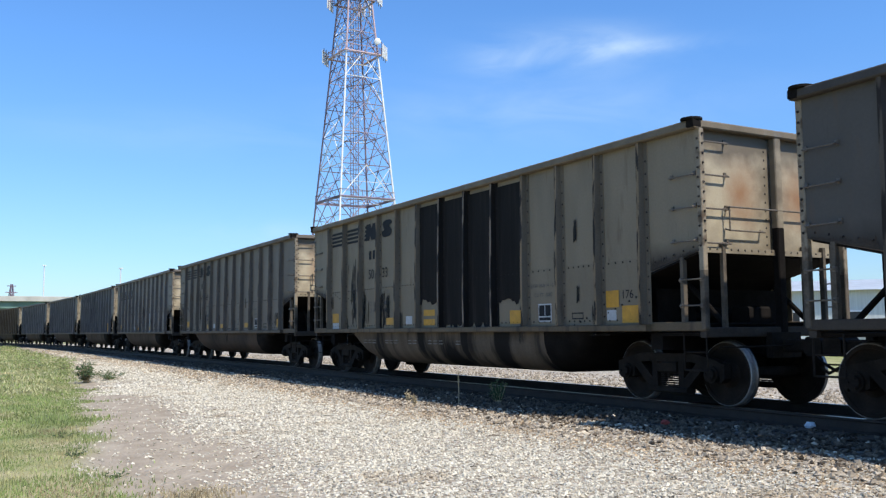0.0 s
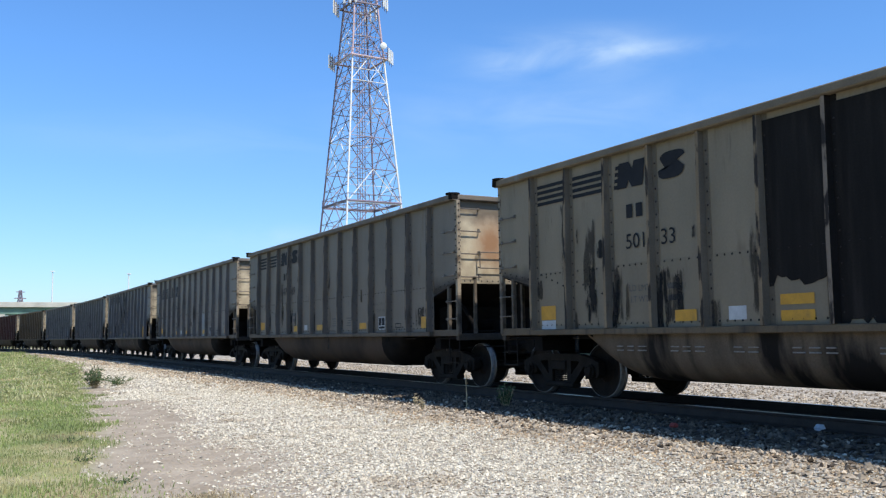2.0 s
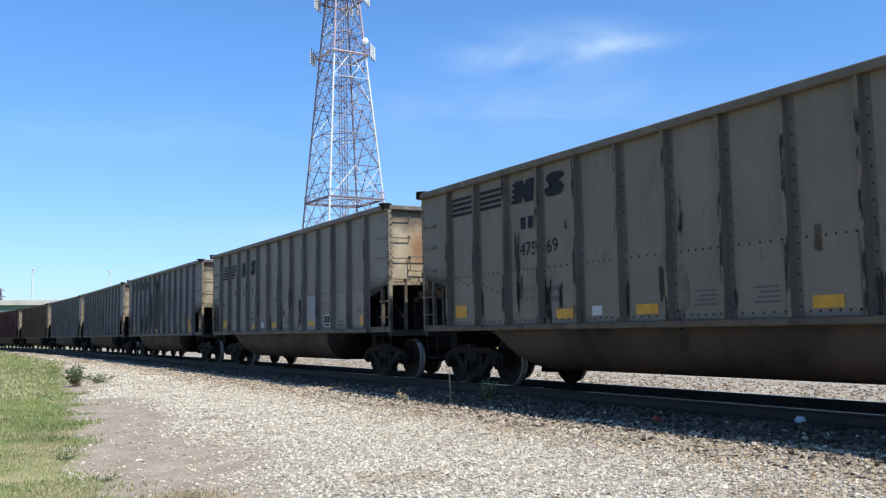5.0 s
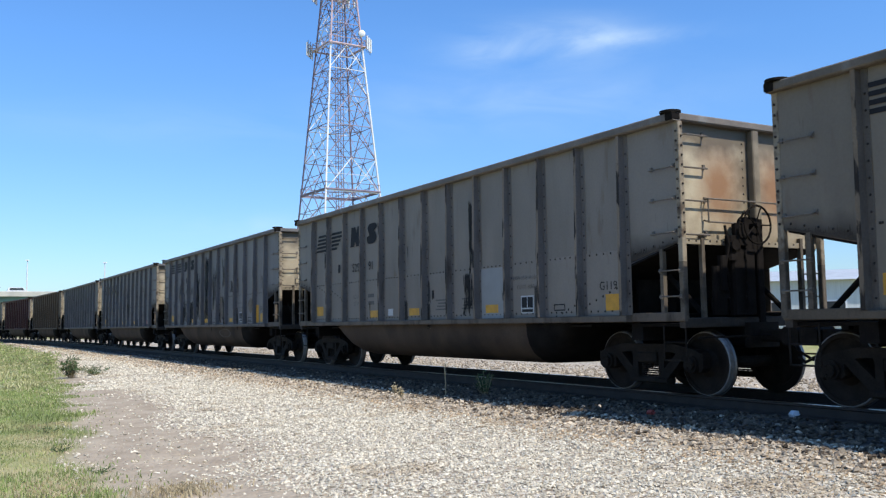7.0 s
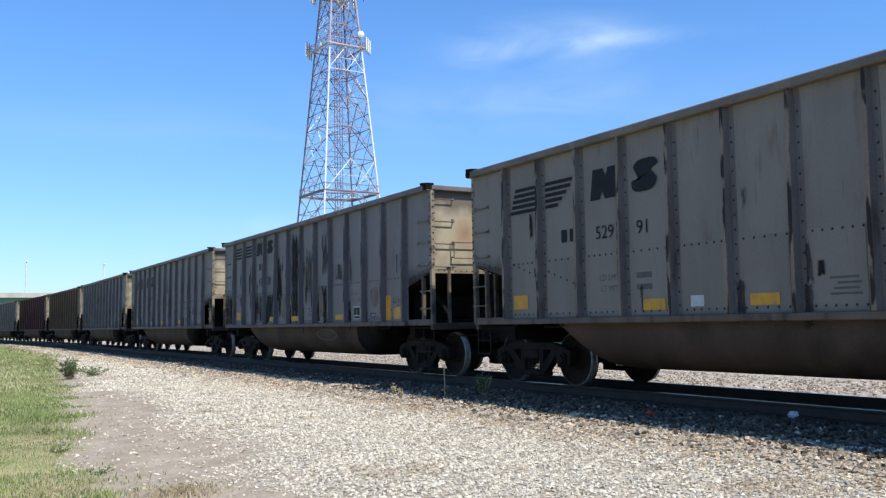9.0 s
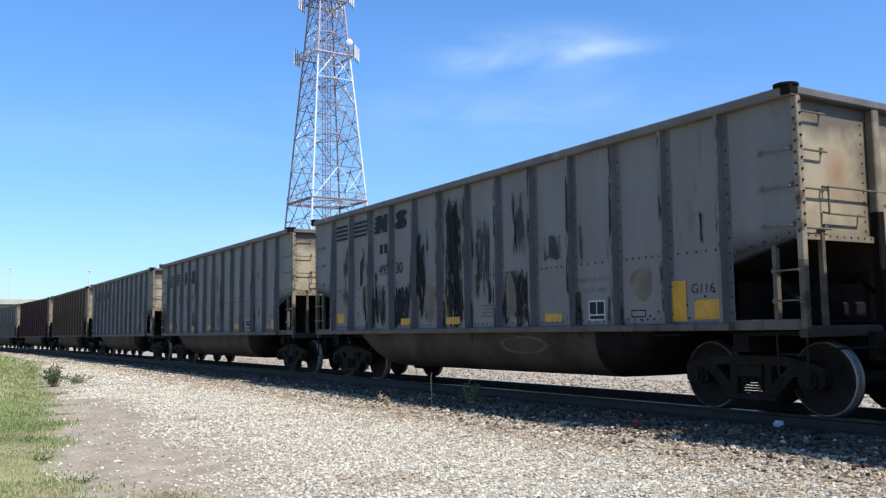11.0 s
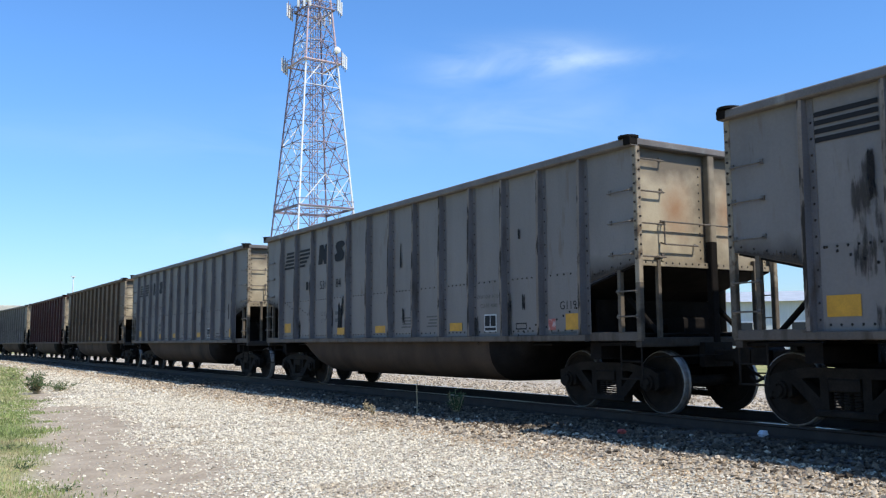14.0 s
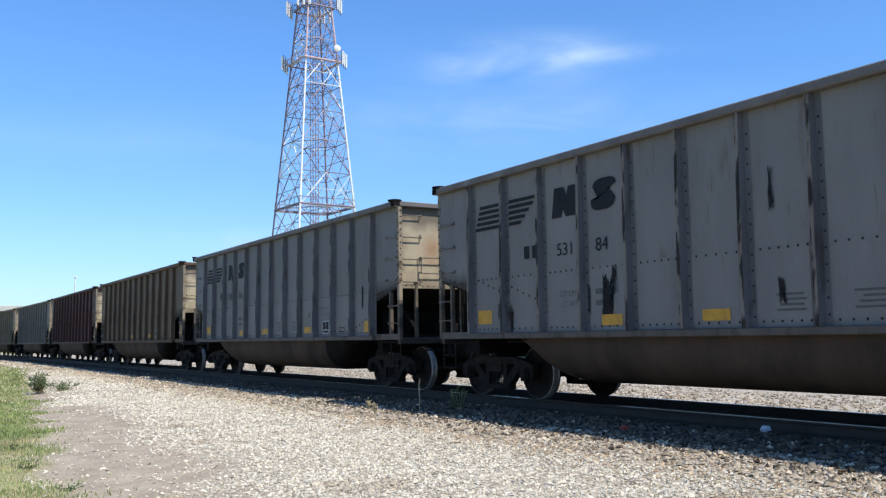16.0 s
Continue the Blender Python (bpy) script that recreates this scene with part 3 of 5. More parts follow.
def make_stalk():
    x, y = 8.15, 14.0
    z = ground_z(x, y)
    g = Geo()
    g.pipe([(0, 0, -0.05), (0.012, 0.0, 0.22), (0.004, 0.01, 0.5), (0.02, 0.0, 0.60)], 0.009, 6)
    root = thing("dry_stalk", "tall dry weed stalk standing in the ballast", "weed", pose(x, y, z))
    part("stem", g.mesh("stem", STRAW), root)
    h = Geo()
    rng = random.Random(3)
    for i in range(26):
        c = Vector((0.01, 0, 0.05 + 0.55 * rng.random()))
        d = Vector((rng.uniform(-1, 1), rng.uniform(-1, 1), rng.uniform(0, 1))).normalized() * rng.uniform(0.02, 0.05)
        w = d.orthogonal().normalized() * 0.007
        h.add([tuple(c), tuple(c + d * 0.5 + w), tuple(c + d), tuple(c + d * 0.5 - w)], [(0, 1, 2, 3)])
    part("seed_cluster", h.mesh("seed_cluster", STRAW), root, kind="stuff")


make_stalk()
make_weed((3.98, 30.3), 0.80, 0.46, 60, "dark green weed clump at the edge of the gravel")
make_weed((4.75, 30.8), 0.42, 0.75, 40, "low green weed beside the weed clump")
make_weed((8.75, 13.6), 0.46, 0.24, 22, "thin green weed growing in the ballast")
make_weed((7.7, 14.8), 0.22, 0.14, 7, "small dry weed at the edge of the ballast", STRAW)
make_weed((7.9, 15.6), 0.24, 0.14, 7, "small dry weed at the edge of the ballast", STRAW)
make_weed((1.55, 12.6), 0.12, 0.2, 9, "small weed at the edge of the turf")
make_weed((1.75, 10.7), 0.09, 0.18, 8, "small weed on the bare dirt")
make_weed((1.65, 15.2), 0.12, 0.22, 8, "small weed at the edge of the turf")
make_weed((4.6, 41.0), 0.8, 0.9, 26, "tall weeds at the edge of the turf", BLADE)
make_weed((3.4, 43.0), 0.7, 1.0, 22, "tall weeds at the edge of the turf", BLADE)


# ---- track ----
def make_track():
    line = [on_track(s) for s in list(np.arange(-70, 60, 10.0)) + list(np.arange(60, 330, 6.0))]
    track = thing("railway_track", "worn steel rails on timber ties in ballast", "track", pose(TRACK_X, 0, 0))
    shift = Matrix.Translation((-TRACK_X, 0, 0))
    head = [(-0.036, -0.004), (-0.036, -0.03), (-0.012, -0.045), (-0.01, -0.145), (-0.07, -0.165), (-0.07, -0.175), (0.07, -0.175), (0.07, -0.165),
            (0.01, -0.145), (0.012, -0.045), (0.036, -0.03), (0.036, -0.004), (0.028, 0.0), (-0.028, 0.0)]
    for side in (-0.753, 0.753):
        g = Geo()
        n = len(head)
        rings = [[tuple(shift @ m @ Vector((side + a, 0, b))) for a, b in head] for m in line]
        for r0, r1 in zip(rings, rings[1:]):
            g.add(r0 + r1, [(i, (i + 1) % n, n + (i + 1) % n, n + i) for i in range(n)])
            g.m[-2:] = [1, 1]
        part("rail", g.mesh("rail", [RAIL_SIDE, RAIL_HEAD], weld=True), track)
    tie = Geo().box(-1.3, 1.3, -0.115, 0.115, -0.34, -0.178, bevel=0.012).mesh("tie", TIE)
    rng = random.Random(5)
    for i in range(190):
        s = -12 + 0.52 * i
        m = shift @ on_track(s) @ pose(rng.uniform(-0.04, 0.04), 0, rng.uniform(-0.012, 0.006), 0, 0, rng.uniform(-1.2, 1.2))
        part("tie", tie, track, at=m)


def make_scrap(name, label, at, size, mat):
    """A crumpled bit of litter lying in the ballast."""
    rng = random.Random(int(at[0] * 100))
    g = Geo()
    ring = [[(size * (0.5 + 0.5 * rng.random()) * math.cos(a) * k, size * (0.5 + 0.5 * rng.random()) * math.sin(a) * k, z) for a in [i * math.pi / 4 for i in range(8)]]
            for k, z in ((0.8, 0.0), (1.0, size * 0.35), (0.6, size * 0.75))]
    for r0, r1 in zip(ring, ring[1:]):
        g.add(r0 + r1, [(i, (i + 1) % 8, 8 + (i + 1) % 8, 8 + i) for i in range(8)])
    g.add(ring[-1], [tuple(range(8))])
    thing(name, label, "litter", pose(at[0], at[1], ground_z(*at) + 0.02), me=g.mesh(name, mat, weld=True))


make_scrap("pale_stone", "pale bluish stone lying in the ballast", (9.72, 7.75), 0.11, material("pale_stone", (0.55, 0.60, 0.66), rough=0.7, vary=0.15, scale=9))
make_scrap("red_scrap", "small crumpled red scrap on the ballast edge", (8.6, 9.2), 0.08, material("red_scrap", (0.30, 0.05, 0.035), rough=0.7, vary=0.2, scale=9))


# ---- coal gondolas ----
RIBS = [-6.12 + 1.02 * i for i in range(13)]      # from the leading end back
SHEET, SKIN = 1.50, 1.62
Z_SILL0, Z_SILL1, Z_SEAM, Z_RIM0, Z_RIM1 = 1.07, 1.17, 2.12, 3.865, 3.985
Z_END = 2.18


def side_sheet_mesh(side):
    def build():
        g = Geo()
        a, b = RIBS[0], RIBS[-1]
        out = [(-HALF + 0.03, Z_END), (a, 1.92), (a, Z_SILL1), (b, Z_SILL1), (b, 1.92), (HALF - 0.03, Z_END), (HALF - 0.03, Z_RIM0), (-HALF + 0.03, Z_RIM0)]
        g.prism(out, 0, side * (SHEET - 0.02), side * SHEET)
        return g
    return build


def lap_mesh(side):
    """The lower sheet of one panel laps over the upper along the seam."""
    return Geo().box(*sorted((side * SHEET, side * (SHEET + 0.008))), -0.382, 0.42, Z_SILL1 + 0.005, Z_SEAM + 0.03)


def rivets_mesh(side):
    g = Geo()
    x = side * (SHEET + 0.008)

    def dot(y, z, x0=x, r=0.021):
        v = [(x0, y + r * math.cos(k * math.pi / 3), z + r * math.sin(k * math.pi / 3)) for k in range(6)] + [(x0 + side * 0.018, y, z)]
        g.add(v, [(k, (k + 1) % 6, 6) for k in range(6)])
    for p in range(12):
        n = 6 if p % 2 else 5
        for i in range(n):
            y = RIBS[p] + 0.15 + i * (RIBS[p + 1] - RIBS[p] - 0.36) / (n - 1)
            dot(y, Z_SEAM, r=0.018)
            dot(y, Z_SILL1 + 0.07, r=0.018)
    for y in RIBS:
        for i in range(13):
            dot(y - 0.085, 1.3 + i * 0.19, side * (SHEET + 0.012), 0.017)
    for p, z0 in ((1, 1.34), (0, 1.58), (10, 1.72), (11, 1.9)):
        sgn = -1 if p < 6 else 1
        for i in range(5):
            dot(RIBS[p] + 0.2 + i * 0.16, z0 + sgn * i * 0.055 * (1 if p > 6 else 1))
    for e in (-1, 1):
        for i in range(12):
            dot(e * (HALF - 0.05), 2.25 + i * 0.135, side * (SHEET + 0.0), 0.02)
        for i in range(5):
            u = (i + 0.5) / 5
            dot(e * (HALF - 0.1 - u * 0.95), Z_END + 0.07 - 0.2 * u, side * SHEET, 0.018)
    return g


def rib_mesh(side):
    """A pressed hat-section stake with flanges, slightly tapered to the rim."""
    g = Geo()
    x0, x1 = side * SHEET, side * SKIN
    prof = [(x0, -0.125), (x0, 0.085), (x0 + side * 0.012, 0.085), (x0 + side * 0.012, 0.045), (x1, 0.033), (x1, -0.024), (x0 + side * 0.012, -0.04), (x0 + side * 0.012, -0.125)]
    v = []
    for z, k in ((Z_SILL1, 1.0), (Z_SEAM, 1.0), (Z_RIM0, 0.72)):
        v += [(x0 + (x - x0) * k, y, z) for x, y in prof]
    n = len(prof)
    f = [(r * n + i, r * n + (i + 1) % n, (r + 1) * n + (i + 1) % n, (r + 1) * n + i) for r in (0, 1) for i in range(n)]
    f += [tuple(range(n - 1, -1, -1)), tuple(range(2 * n, 3 * n))]
    g.add(v, f)
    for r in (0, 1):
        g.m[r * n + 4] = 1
        # leading web and flange take a darker copy that stands in for shade
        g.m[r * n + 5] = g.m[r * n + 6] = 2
    return g


def rim_mesh():
    g = Geo()
    for s in (-1, 1):
        g.box(*sorted((s * 1.46, s * SKIN)), -HALF, HALF, Z_RIM0, Z_RIM1, bevel=0.018)
        g.box(-1.46, 1.46, *sorted((s * HALF, s * (HALF - 0.15))), Z_RIM0 + 0.01, Z_RIM1, bevel=0.018)
    return g


def end_sheet_mesh(e):
    g = Geo()
    y0, y1 = e * (HALF - 0.13), e * (HALF - 0.15)
    g.box(-SHEET + 0.02, SHEET - 0.02, *sorted((y0, y1)), Z_END, Z_RIM0 + 0.03)
    g.box(-SHEET + 0.02, SHEET - 0.02, *sorted((y0, y0 + e * 0.05)), Z_END - 0.03, Z_END + 0.05)
    return g


def end_rivets_mesh(e):
    g = Geo()
    y = e * (HALF - 0.13)

    def dot(x, z, yy, r=0.018):
        v = [(x + r * math.cos(k * math.pi / 3), yy, z + r * math.sin(k * math.pi / 3)) for k in range(6)] + [(x, yy + e * 0.014, z)]
        g.add(v, [(k, (k + 1) % 6, 6) for k in range(6)])
    for x in (-1.36, 1.36, -0.10, 0.24):
        for i in range(12):
            dot(x, 2.3 + i * 0.125, y)
    for i in range(20):
        dot(-1.3 + i * 0.137, Z_END + 0.02, y + e * 0.05)
    return g


def tub_mesh():
    """The double-bathtub belly between the bogies, rounded in section and at its ends."""
    g = Geo()
    prof = [(1.47, 1.08), (1.46, 0.88), (1.41, 0.70), (1.30, 0.54), (1.12, 0.42), (0.9, 0.365), (0.0, 0.355)]
    prof = prof + [(-x, z) for x, z in reversed(prof[:-1])]
    rings = []
    for y, k in ((-4.75, 0.06), (-4.6, 0.34), (-4.4, 0.62), (-4.15, 0.84), (-3.85, 0.96), (-3.5, 1.0), (0.0, 1.0), (3.5, 1.0), (3.85, 0.96), (4.15, 0.84), (4.4, 0.62), (4.6, 0.34), (4.75, 0.06)):
        rings.append([(x, y, 1.08 - (1.08 - z) * k) for x, z in prof])
    n = len(prof)
    for r0, r1 in zip(rings, rings[1:]):
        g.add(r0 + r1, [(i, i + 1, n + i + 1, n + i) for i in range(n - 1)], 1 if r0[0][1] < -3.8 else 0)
    g.add(rings[0], [tuple(range(n))])
    g.add(rings[-1], [tuple(range(n))])
    return g


def centre_sill_mesh():
    return Geo().box(-0.28, 0.28, -HALF + 0.1, HALF - 0.1, 0.72, 1.0, bevel=0.02)


def floor_mesh():
    return Geo().box(-1.42, 1.42, -5.2, 5.2, 1.0, 1.035)


def end_beam_mesh(e):
    return Geo().box(-1.48, 1.48, *sorted((e * (HALF - 0.03), e * (HALF - 0.14))), 0.98, 1.12, bevel=0.015)


def slope_sheet_mesh(e):
    """The hopper end sloping from the foot of the end sheet down to the floor."""
    line = [(e * (HALF - 0.14), Z_END - 0.02), (e * RIBS[-1], 1.90), (e * (HALF - 2.7), 1.06)]
    ring = [(y, z) for y, z in line] + [(y, z - 0.03) for y, z in reversed(line)]
    return Geo().prism(ring, 0, -1.478, 1.478)


def body_bolster_mesh(e):
    """Cross web over the bogie with its diaphragm and shear plates."""
    g = Geo()
    g.box(-1.4, 1.4, *sorted((e * 6.10, e * 6.34)), 0.8, 1.02)
    g.box(-1.3, 1.3, *sorted((e * 6.12, e * 6.16)), 1.02, 1.70)
    for x in (-0.62, 0.62):
        g.box(x - 0.02, x + 0.02, *sorted((e * (HALF - 0.9), e * (HALF - 2.2))), 1.02, 1.45)
    return g


def brace_mesh(e):
    """Diagonal pipe brace with the brake rigging that fills the end platform."""
    g = Geo()
    g.pipe([(-0.9, e * (HALF - 0.2), 1.12), (-0.9, e * (HALF - 0.9), 1.75)], 0.04, 8)
    g.pipe([(0.9, e * (HALF - 0.2), 1.12), (0.9, e * (HALF - 0.9), 1.75)], 0.04, 8)
    g.rod((-0.75, e * (HALF - 1.05), 1.30), (0.1, e * (HALF - 1.05), 1.30), 0.13, 12)
    g.box(-0.2, 0.25, *sorted((e * (HALF - 0.42), e * (HALF - 0.75))), 1.05, 1.42, bevel=0.03)
    g.pipe([(-1.2, e * (HALF - 0.3), 1.16), (1.2, e * (HALF - 0.3), 1.16)], 0.025, 6)
    g.box(-1.4, 1.4, *sorted((e * (HALF - 0.1), e * (HALF - 1.2))), 1.0, 1.04)
    return g


def sill_mesh(side):
    g = Geo()
    g.box(*sorted((side * (SHEET - 0.06), side * (SKIN - 0.02))), -RIBS[-1] - 0.09, RIBS[-1] + 0.09, Z_SILL0, Z_SILL1, bevel=0.012)
    for e in (-1, 1):
        g.box(*sorted((side * (SHEET - 0.06), side * SHEET)), *sorted((e * (RIBS[-1] + 0.09), e * (HALF - 0.02))), Z_SILL0, 1.2, bevel=0.01)
    return g


def ladder_mesh(side, e):
    """Corner post below the end sheet, one stile and two rungs."""
    g = Geo()
    x = side * (SHEET - 0.03)
    g.box(x - 0.035, x + 0.035, *sorted((e * (HALF - 0.46), e * (HALF - 0.40))), 1.2, 2.1)
    return g


def corner_post_mesh(side, e):
    """A narrow angle post with staggered bolt heads on both legs."""
    g = Geo()
    x0, x1 = sorted((side * (SHEET - 0.075), side * (SHEET + 0.012)))
    y0, y1 = sorted((e * (HALF - 0.09), e * HALF))
    # below 1.9 a darker slot: the next car's shadow put into the colour
    g.box(x0, x1, y0, y1, 1.1, 1.9, 1, bevel=0.01)
    g.box(x0, x1, y0, y1, 1.9, Z_RIM0, 0, bevel=0.01)
    for i in range(12):
        z = 2.24 + i * 0.135
        g.rod((side * (SHEET + 0.01), e * (HALF - 0.045), z), (side * (SHEET + 0.03), e * (HALF - 0.045), z), 0.019, 6, 2, 0.013)
        g.rod((side * (SHEET - 0.035), e * (HALF - 0.002), z + 0.065), (side * (SHEET - 0.035), e * (HALF + 0.018), z + 0.065), 0.019, 6, 2, 0.013)
    return g


def grab(g, p, q, out, r=0.011):
    """A grab iron: a bar that stands off on two bent feet."""
    p, q, out = Vector(p), Vector(q), Vector(out)
    g.pipe([p, p + out, q + out, q], r, 6)
    for c in (p, q):
        g.box(c.x - 0.022, c.x + 0.022, c.y - 0.022, c.y + 0.022, c.z - 0.03, c.z + 0.03)


def side_grab_mesh():
    g = Geo()
    grab(g, (0, -0.44, 0), (0, 0.0, 0), (-0.07, 0, -0.02))
    return g


def end_grab_mesh():
    g = Geo()
    grab(g, (0, 0, 0), (0.52, 0, 0), (0, -0.085, -0.04), 0.013)
    return g


def rung_mesh():
    g = Geo()
    grab(g, (0, -0.38, 0), (0, 0.0, 0), (-0.05, 0, 0))
    return g


def step_mesh():
    g = Geo()
    g.pipe([(0, 0, 0), (0, 0, -0.5), (0, 0.42, -0.5), (0, 0.42, 0)], 0.014, 6)
    g.rod((0, 0, -0.25), (0, 0.42, -0.25), 0.012)
    return g


def handrail_mesh():
    g = Geo()
    g.pipe([(-0.62, 0, -0.02), (-0.62, -0.1, 0), (1.25, -0.1, 0), (1.25, 0, -0.02)], 0.013, 6)
    g.pipe([(-0.60, 0, -0.30), (-0.60, -0.09, -0.33), (0.1, -0.09, -0.33), (0.1, 0, -0.30)], 0.013, 6)
    g.rod((-0.60, -0.09, -0.33), (-0.60, -0.09, 0.0), 0.013)
    return g


def brake_wheel_mesh():
    g = Geo()
    n = 20
    pts = [(0.28 * math.cos(2 * math.pi * i / n), 0, 0.28 * math.sin(2 * math.pi * i / n)) for i in range(n + 1)]
    g.pipe(pts, 0.016, 6)
    for i in range(5):
        a = 2 * math.pi * i / 5
        g.rod((0, 0.04, 0), (0.28 * math.cos(a), 0, 0.28 * math.sin(a)), 0.011)
    g.rod((0, -0.02, 0), (0, 0.16, 0), 0.04, 10)
    g.box(-0.14, 0.14, 0.12, 0.26, -0.42, 0.12)
    g.box(-0.42, 0.05, 0.10, 0.22, -1.3, -0.35, bevel=0.03)
    g.box(-0.75, -0.5, 0.14, 0.24, -1.3, -0.6, bevel=0.03)
    g.pipe([(-0.3, 0.1, -0.35), (-0.3, 0.08, 0.05), (-0.12, 0.1, 0.1)], 0.03, 6)
    g.pipe([(0.1, 0.18, -0.4), (0.1, 0.18, -0.9), (0.02, 0.2, -1.3)], 0.02)
    # gear case, levers and chain beside the wheel
    g.box(-0.36, -0.12, 0.06, 0.2, -0.30, 0.02, bevel=0.04)
    g.box(-0.50, -0.34, 0.08, 0.2, -0.52, -0.16, bevel=0.03)
    g.rod((-0.24, 0.04, -0.1), (-0.24, 0.16, -0.1), 0.11, 12)
    g.rod((-0.42, 0.04, -0.3), (-0.42, 0.16, -0.3), 0.08, 10)
    g.pipe([(-0.55, 0.12, -0.02), (-0.50, 0.1, -0.3), (-0.56, 0.12, -0.6), (-0.46, 0.14, -0.95)], 0.022)
    g.pipe([(-0.3, 0.1, 0.02), (-0.22, 0.06, 0.16), (-0.1, 0.1, 0.2)], 0.018)
    for i in range(9):
        g.rod((-0.18 + 0.012 * (-1) ** i, 0.08, -0.34 - 0.1 * i), (-0.18 - 0.012 * (-1) ** i, 0.08, -0.43 - 0.1 * i), 0.014, 5)
    g.box(-0.66, -0.54, 0.1, 0.2, -0.95, -0.45, bevel=0.02)
    return g


def coupler_mesh():
    g = Geo()
    g.box(-0.09, 0.09, -0.62, 0.4, 0.76, 0.94, bevel=0.03)
    g.box(-0.2, 0.2, -0.78, -0.5, 0.72, 0.98, bevel=0.05)
    g.box(-0.3, 0.3, -0.06, 0.05, 0.68, 1.04)
    g.pipe([(0.34, -0.1, 0.86), (0.34, -0.35, 0.62), (0.3, -0.62, 0.5), (0.2, -0.8, 0.56)], 0.022)
    g.pipe([(-1.3, -0.02, 0.84), (-0.2, -0.32, 0.86)], 0.014)
    return g


def wheel_mesh():
    """A cast wheel: bright tread and rim edge, dished plate and hub. Outer face towards -x."""
    g = Geo()
    prof = [(-0.075, 0.0), (-0.075, 0.10), (-0.05, 0.14), (0.0, 0.2), (-0.02, 0.34), (-0.045, 0.385), (-0.062, 0.39), (-0.062, 0.425), (-0.061, 0.442), (-0.052, 0.456), (0.03, 0.46),
            (0.045, 0.485), (0.066, 0.485), (0.072, 0.46), (0.072, 0.39), (0.03, 0.36), (0.03, 0.15), (0.075, 0.1), (0.075, 0.0)]
    slots = [0, 0, 0, 0, 0, 0, 0, 0, 2, 2, 1, 0, 0, 0, 0, 0, 0, 0]
    return g.lathe(prof, 32, slots)


def axle_mesh():
    g = Geo()
    g.rod((-0.98, 0, 0), (0.98, 0, 0), 0.085, 14)
    for s in (-1, 1):
        g.rod((s * 0.9, 0, 0), (s * 1.11, 0, 0), 0.12, 16)
        g.rod((s * 1.11, 0, 0), (s * 1.15, 0, 0), 0.085, 16)
        for i in range(3):
            a = 2 * math.pi * i / 3
            g.rod((s * 1.11, 0.06 * math.cos(a), 0.06 * math.sin(a)), (s * 1.165, 0.06 * math.cos(a), 0.06 * math.sin(a)), 0.018, 6)
    return g


def side_frame_mesh(side):
    """A three-piece bogie's cast side frame: arched top, sloping struts, two windows, spring nest."""
    g = Geo()
    x0, x1 = sorted((side * 0.93, side * 1.07))
    top = [(-1.08, 0.60), (-0.95, 0.66), (-0.55, 0.74), (0.55, 0.74), (0.95, 0.66), (1.08, 0.60), (1.08, 0.50), (0.9, 0.53), (0.5, 0.62), (-0.5, 0.62), (-0.9, 0.53), (-1.08, 0.50)]
    g.prism(top, 0, x0, x1)
    for e in (-1, 1):
        g.prism([(e * 0.62, 0.64), (e * 0.78, 0.60), (e * 0.36, 0.20), (e * 0.22, 0.28)], 0, x0, x1)
        g.box(x0, x1, *sorted((e * 0.22, e * 0.33)), 0.24, 0.66)
        g.prism([(e * 1.1, 0.62), (e * 1.1, 0.40), (e * 1.02, 0.34), (e * 1.0, 0.58)], 0, x0, x1)
        g.prism([(e * 0.72, 0.60), (e * 0.72, 0.40), (e * 0.78, 0.36), (e * 0.8, 0.58)], 0, x0, x1)
    g.box(x0 - 0.02, x1 + 0.02, -0.40, 0.40, 0.16, 0.25, bevel=0.02)
    g.box(x0 - 0.02, x1 + 0.03, -0.2, 0.2, 0.46, 0.62, bevel=0.02)
    return g


def springs_mesh(side):
    g = Geo()
    for y in (-0.13, 0.0, 0.13):
        for i in range(6):
            z = 0.26 + i * 0.034
            g.rod((side * 1.0, y, z), (side * 1.0, y, z + 0.02), 0.058, 8)
    return g


def bolster_mesh():
    g = Geo()
    g.box(-1.0, 1.0, -0.19, 0.19, 0.44, 0.68, bevel=0.04)
    g.rod((0, 0, 0.66), (0, 0, 0.76), 0.2, 14)
    for e in (-1, 1):
        g.box(-0.9, 0.9, e * 0.42 - 0.05, e * 0.42 + 0.05, 0.36, 0.46)
        for s in (-1, 1):
            g.box(s * 0.75 - 0.06, s * 0.75 + 0.06, *sorted((e * 0.40, e * 0.47)), 0.3, 0.6)
    return g


def corner_cap_mesh():
    g = Geo()
    g.box(-0.008, 0.14, -0.008, 0.13, 0.012, 0.128, bevel=0.015)
    g.rod((0.09, 0.12, 0.128), (0.09, 0.12, 0.158), 0.15, 16)
    return g


def ragged_patch(w, z0, z1, seed, rough_low=0.12, rough_high=0.0, steps=14):
    """A thin painted area with torn lower (and upper) edges, in the plane of the car's side."""
    rng = random.Random(seed)
    g = Geo()
    lows = [z0 + rough_low * (rng.random() - 0.3) + rough_low * 1.3 * noise.noise((i * 0.4, seed, 0)) for i in range(steps + 1)]
    highs = [z1 - rough_high * rng.random() for _ in range(steps + 1)]
    for i in range(steps):
        y0, y1 = -w / 2 + w * i / steps, -w / 2 + w * (i + 1) / steps
        g.add([(0, y0, lows[i]), (0, y1, lows[i + 1]), (0, y1, highs[i + 1]), (0, y0, highs[i])], [(0, 1, 2, 3)])
    return g


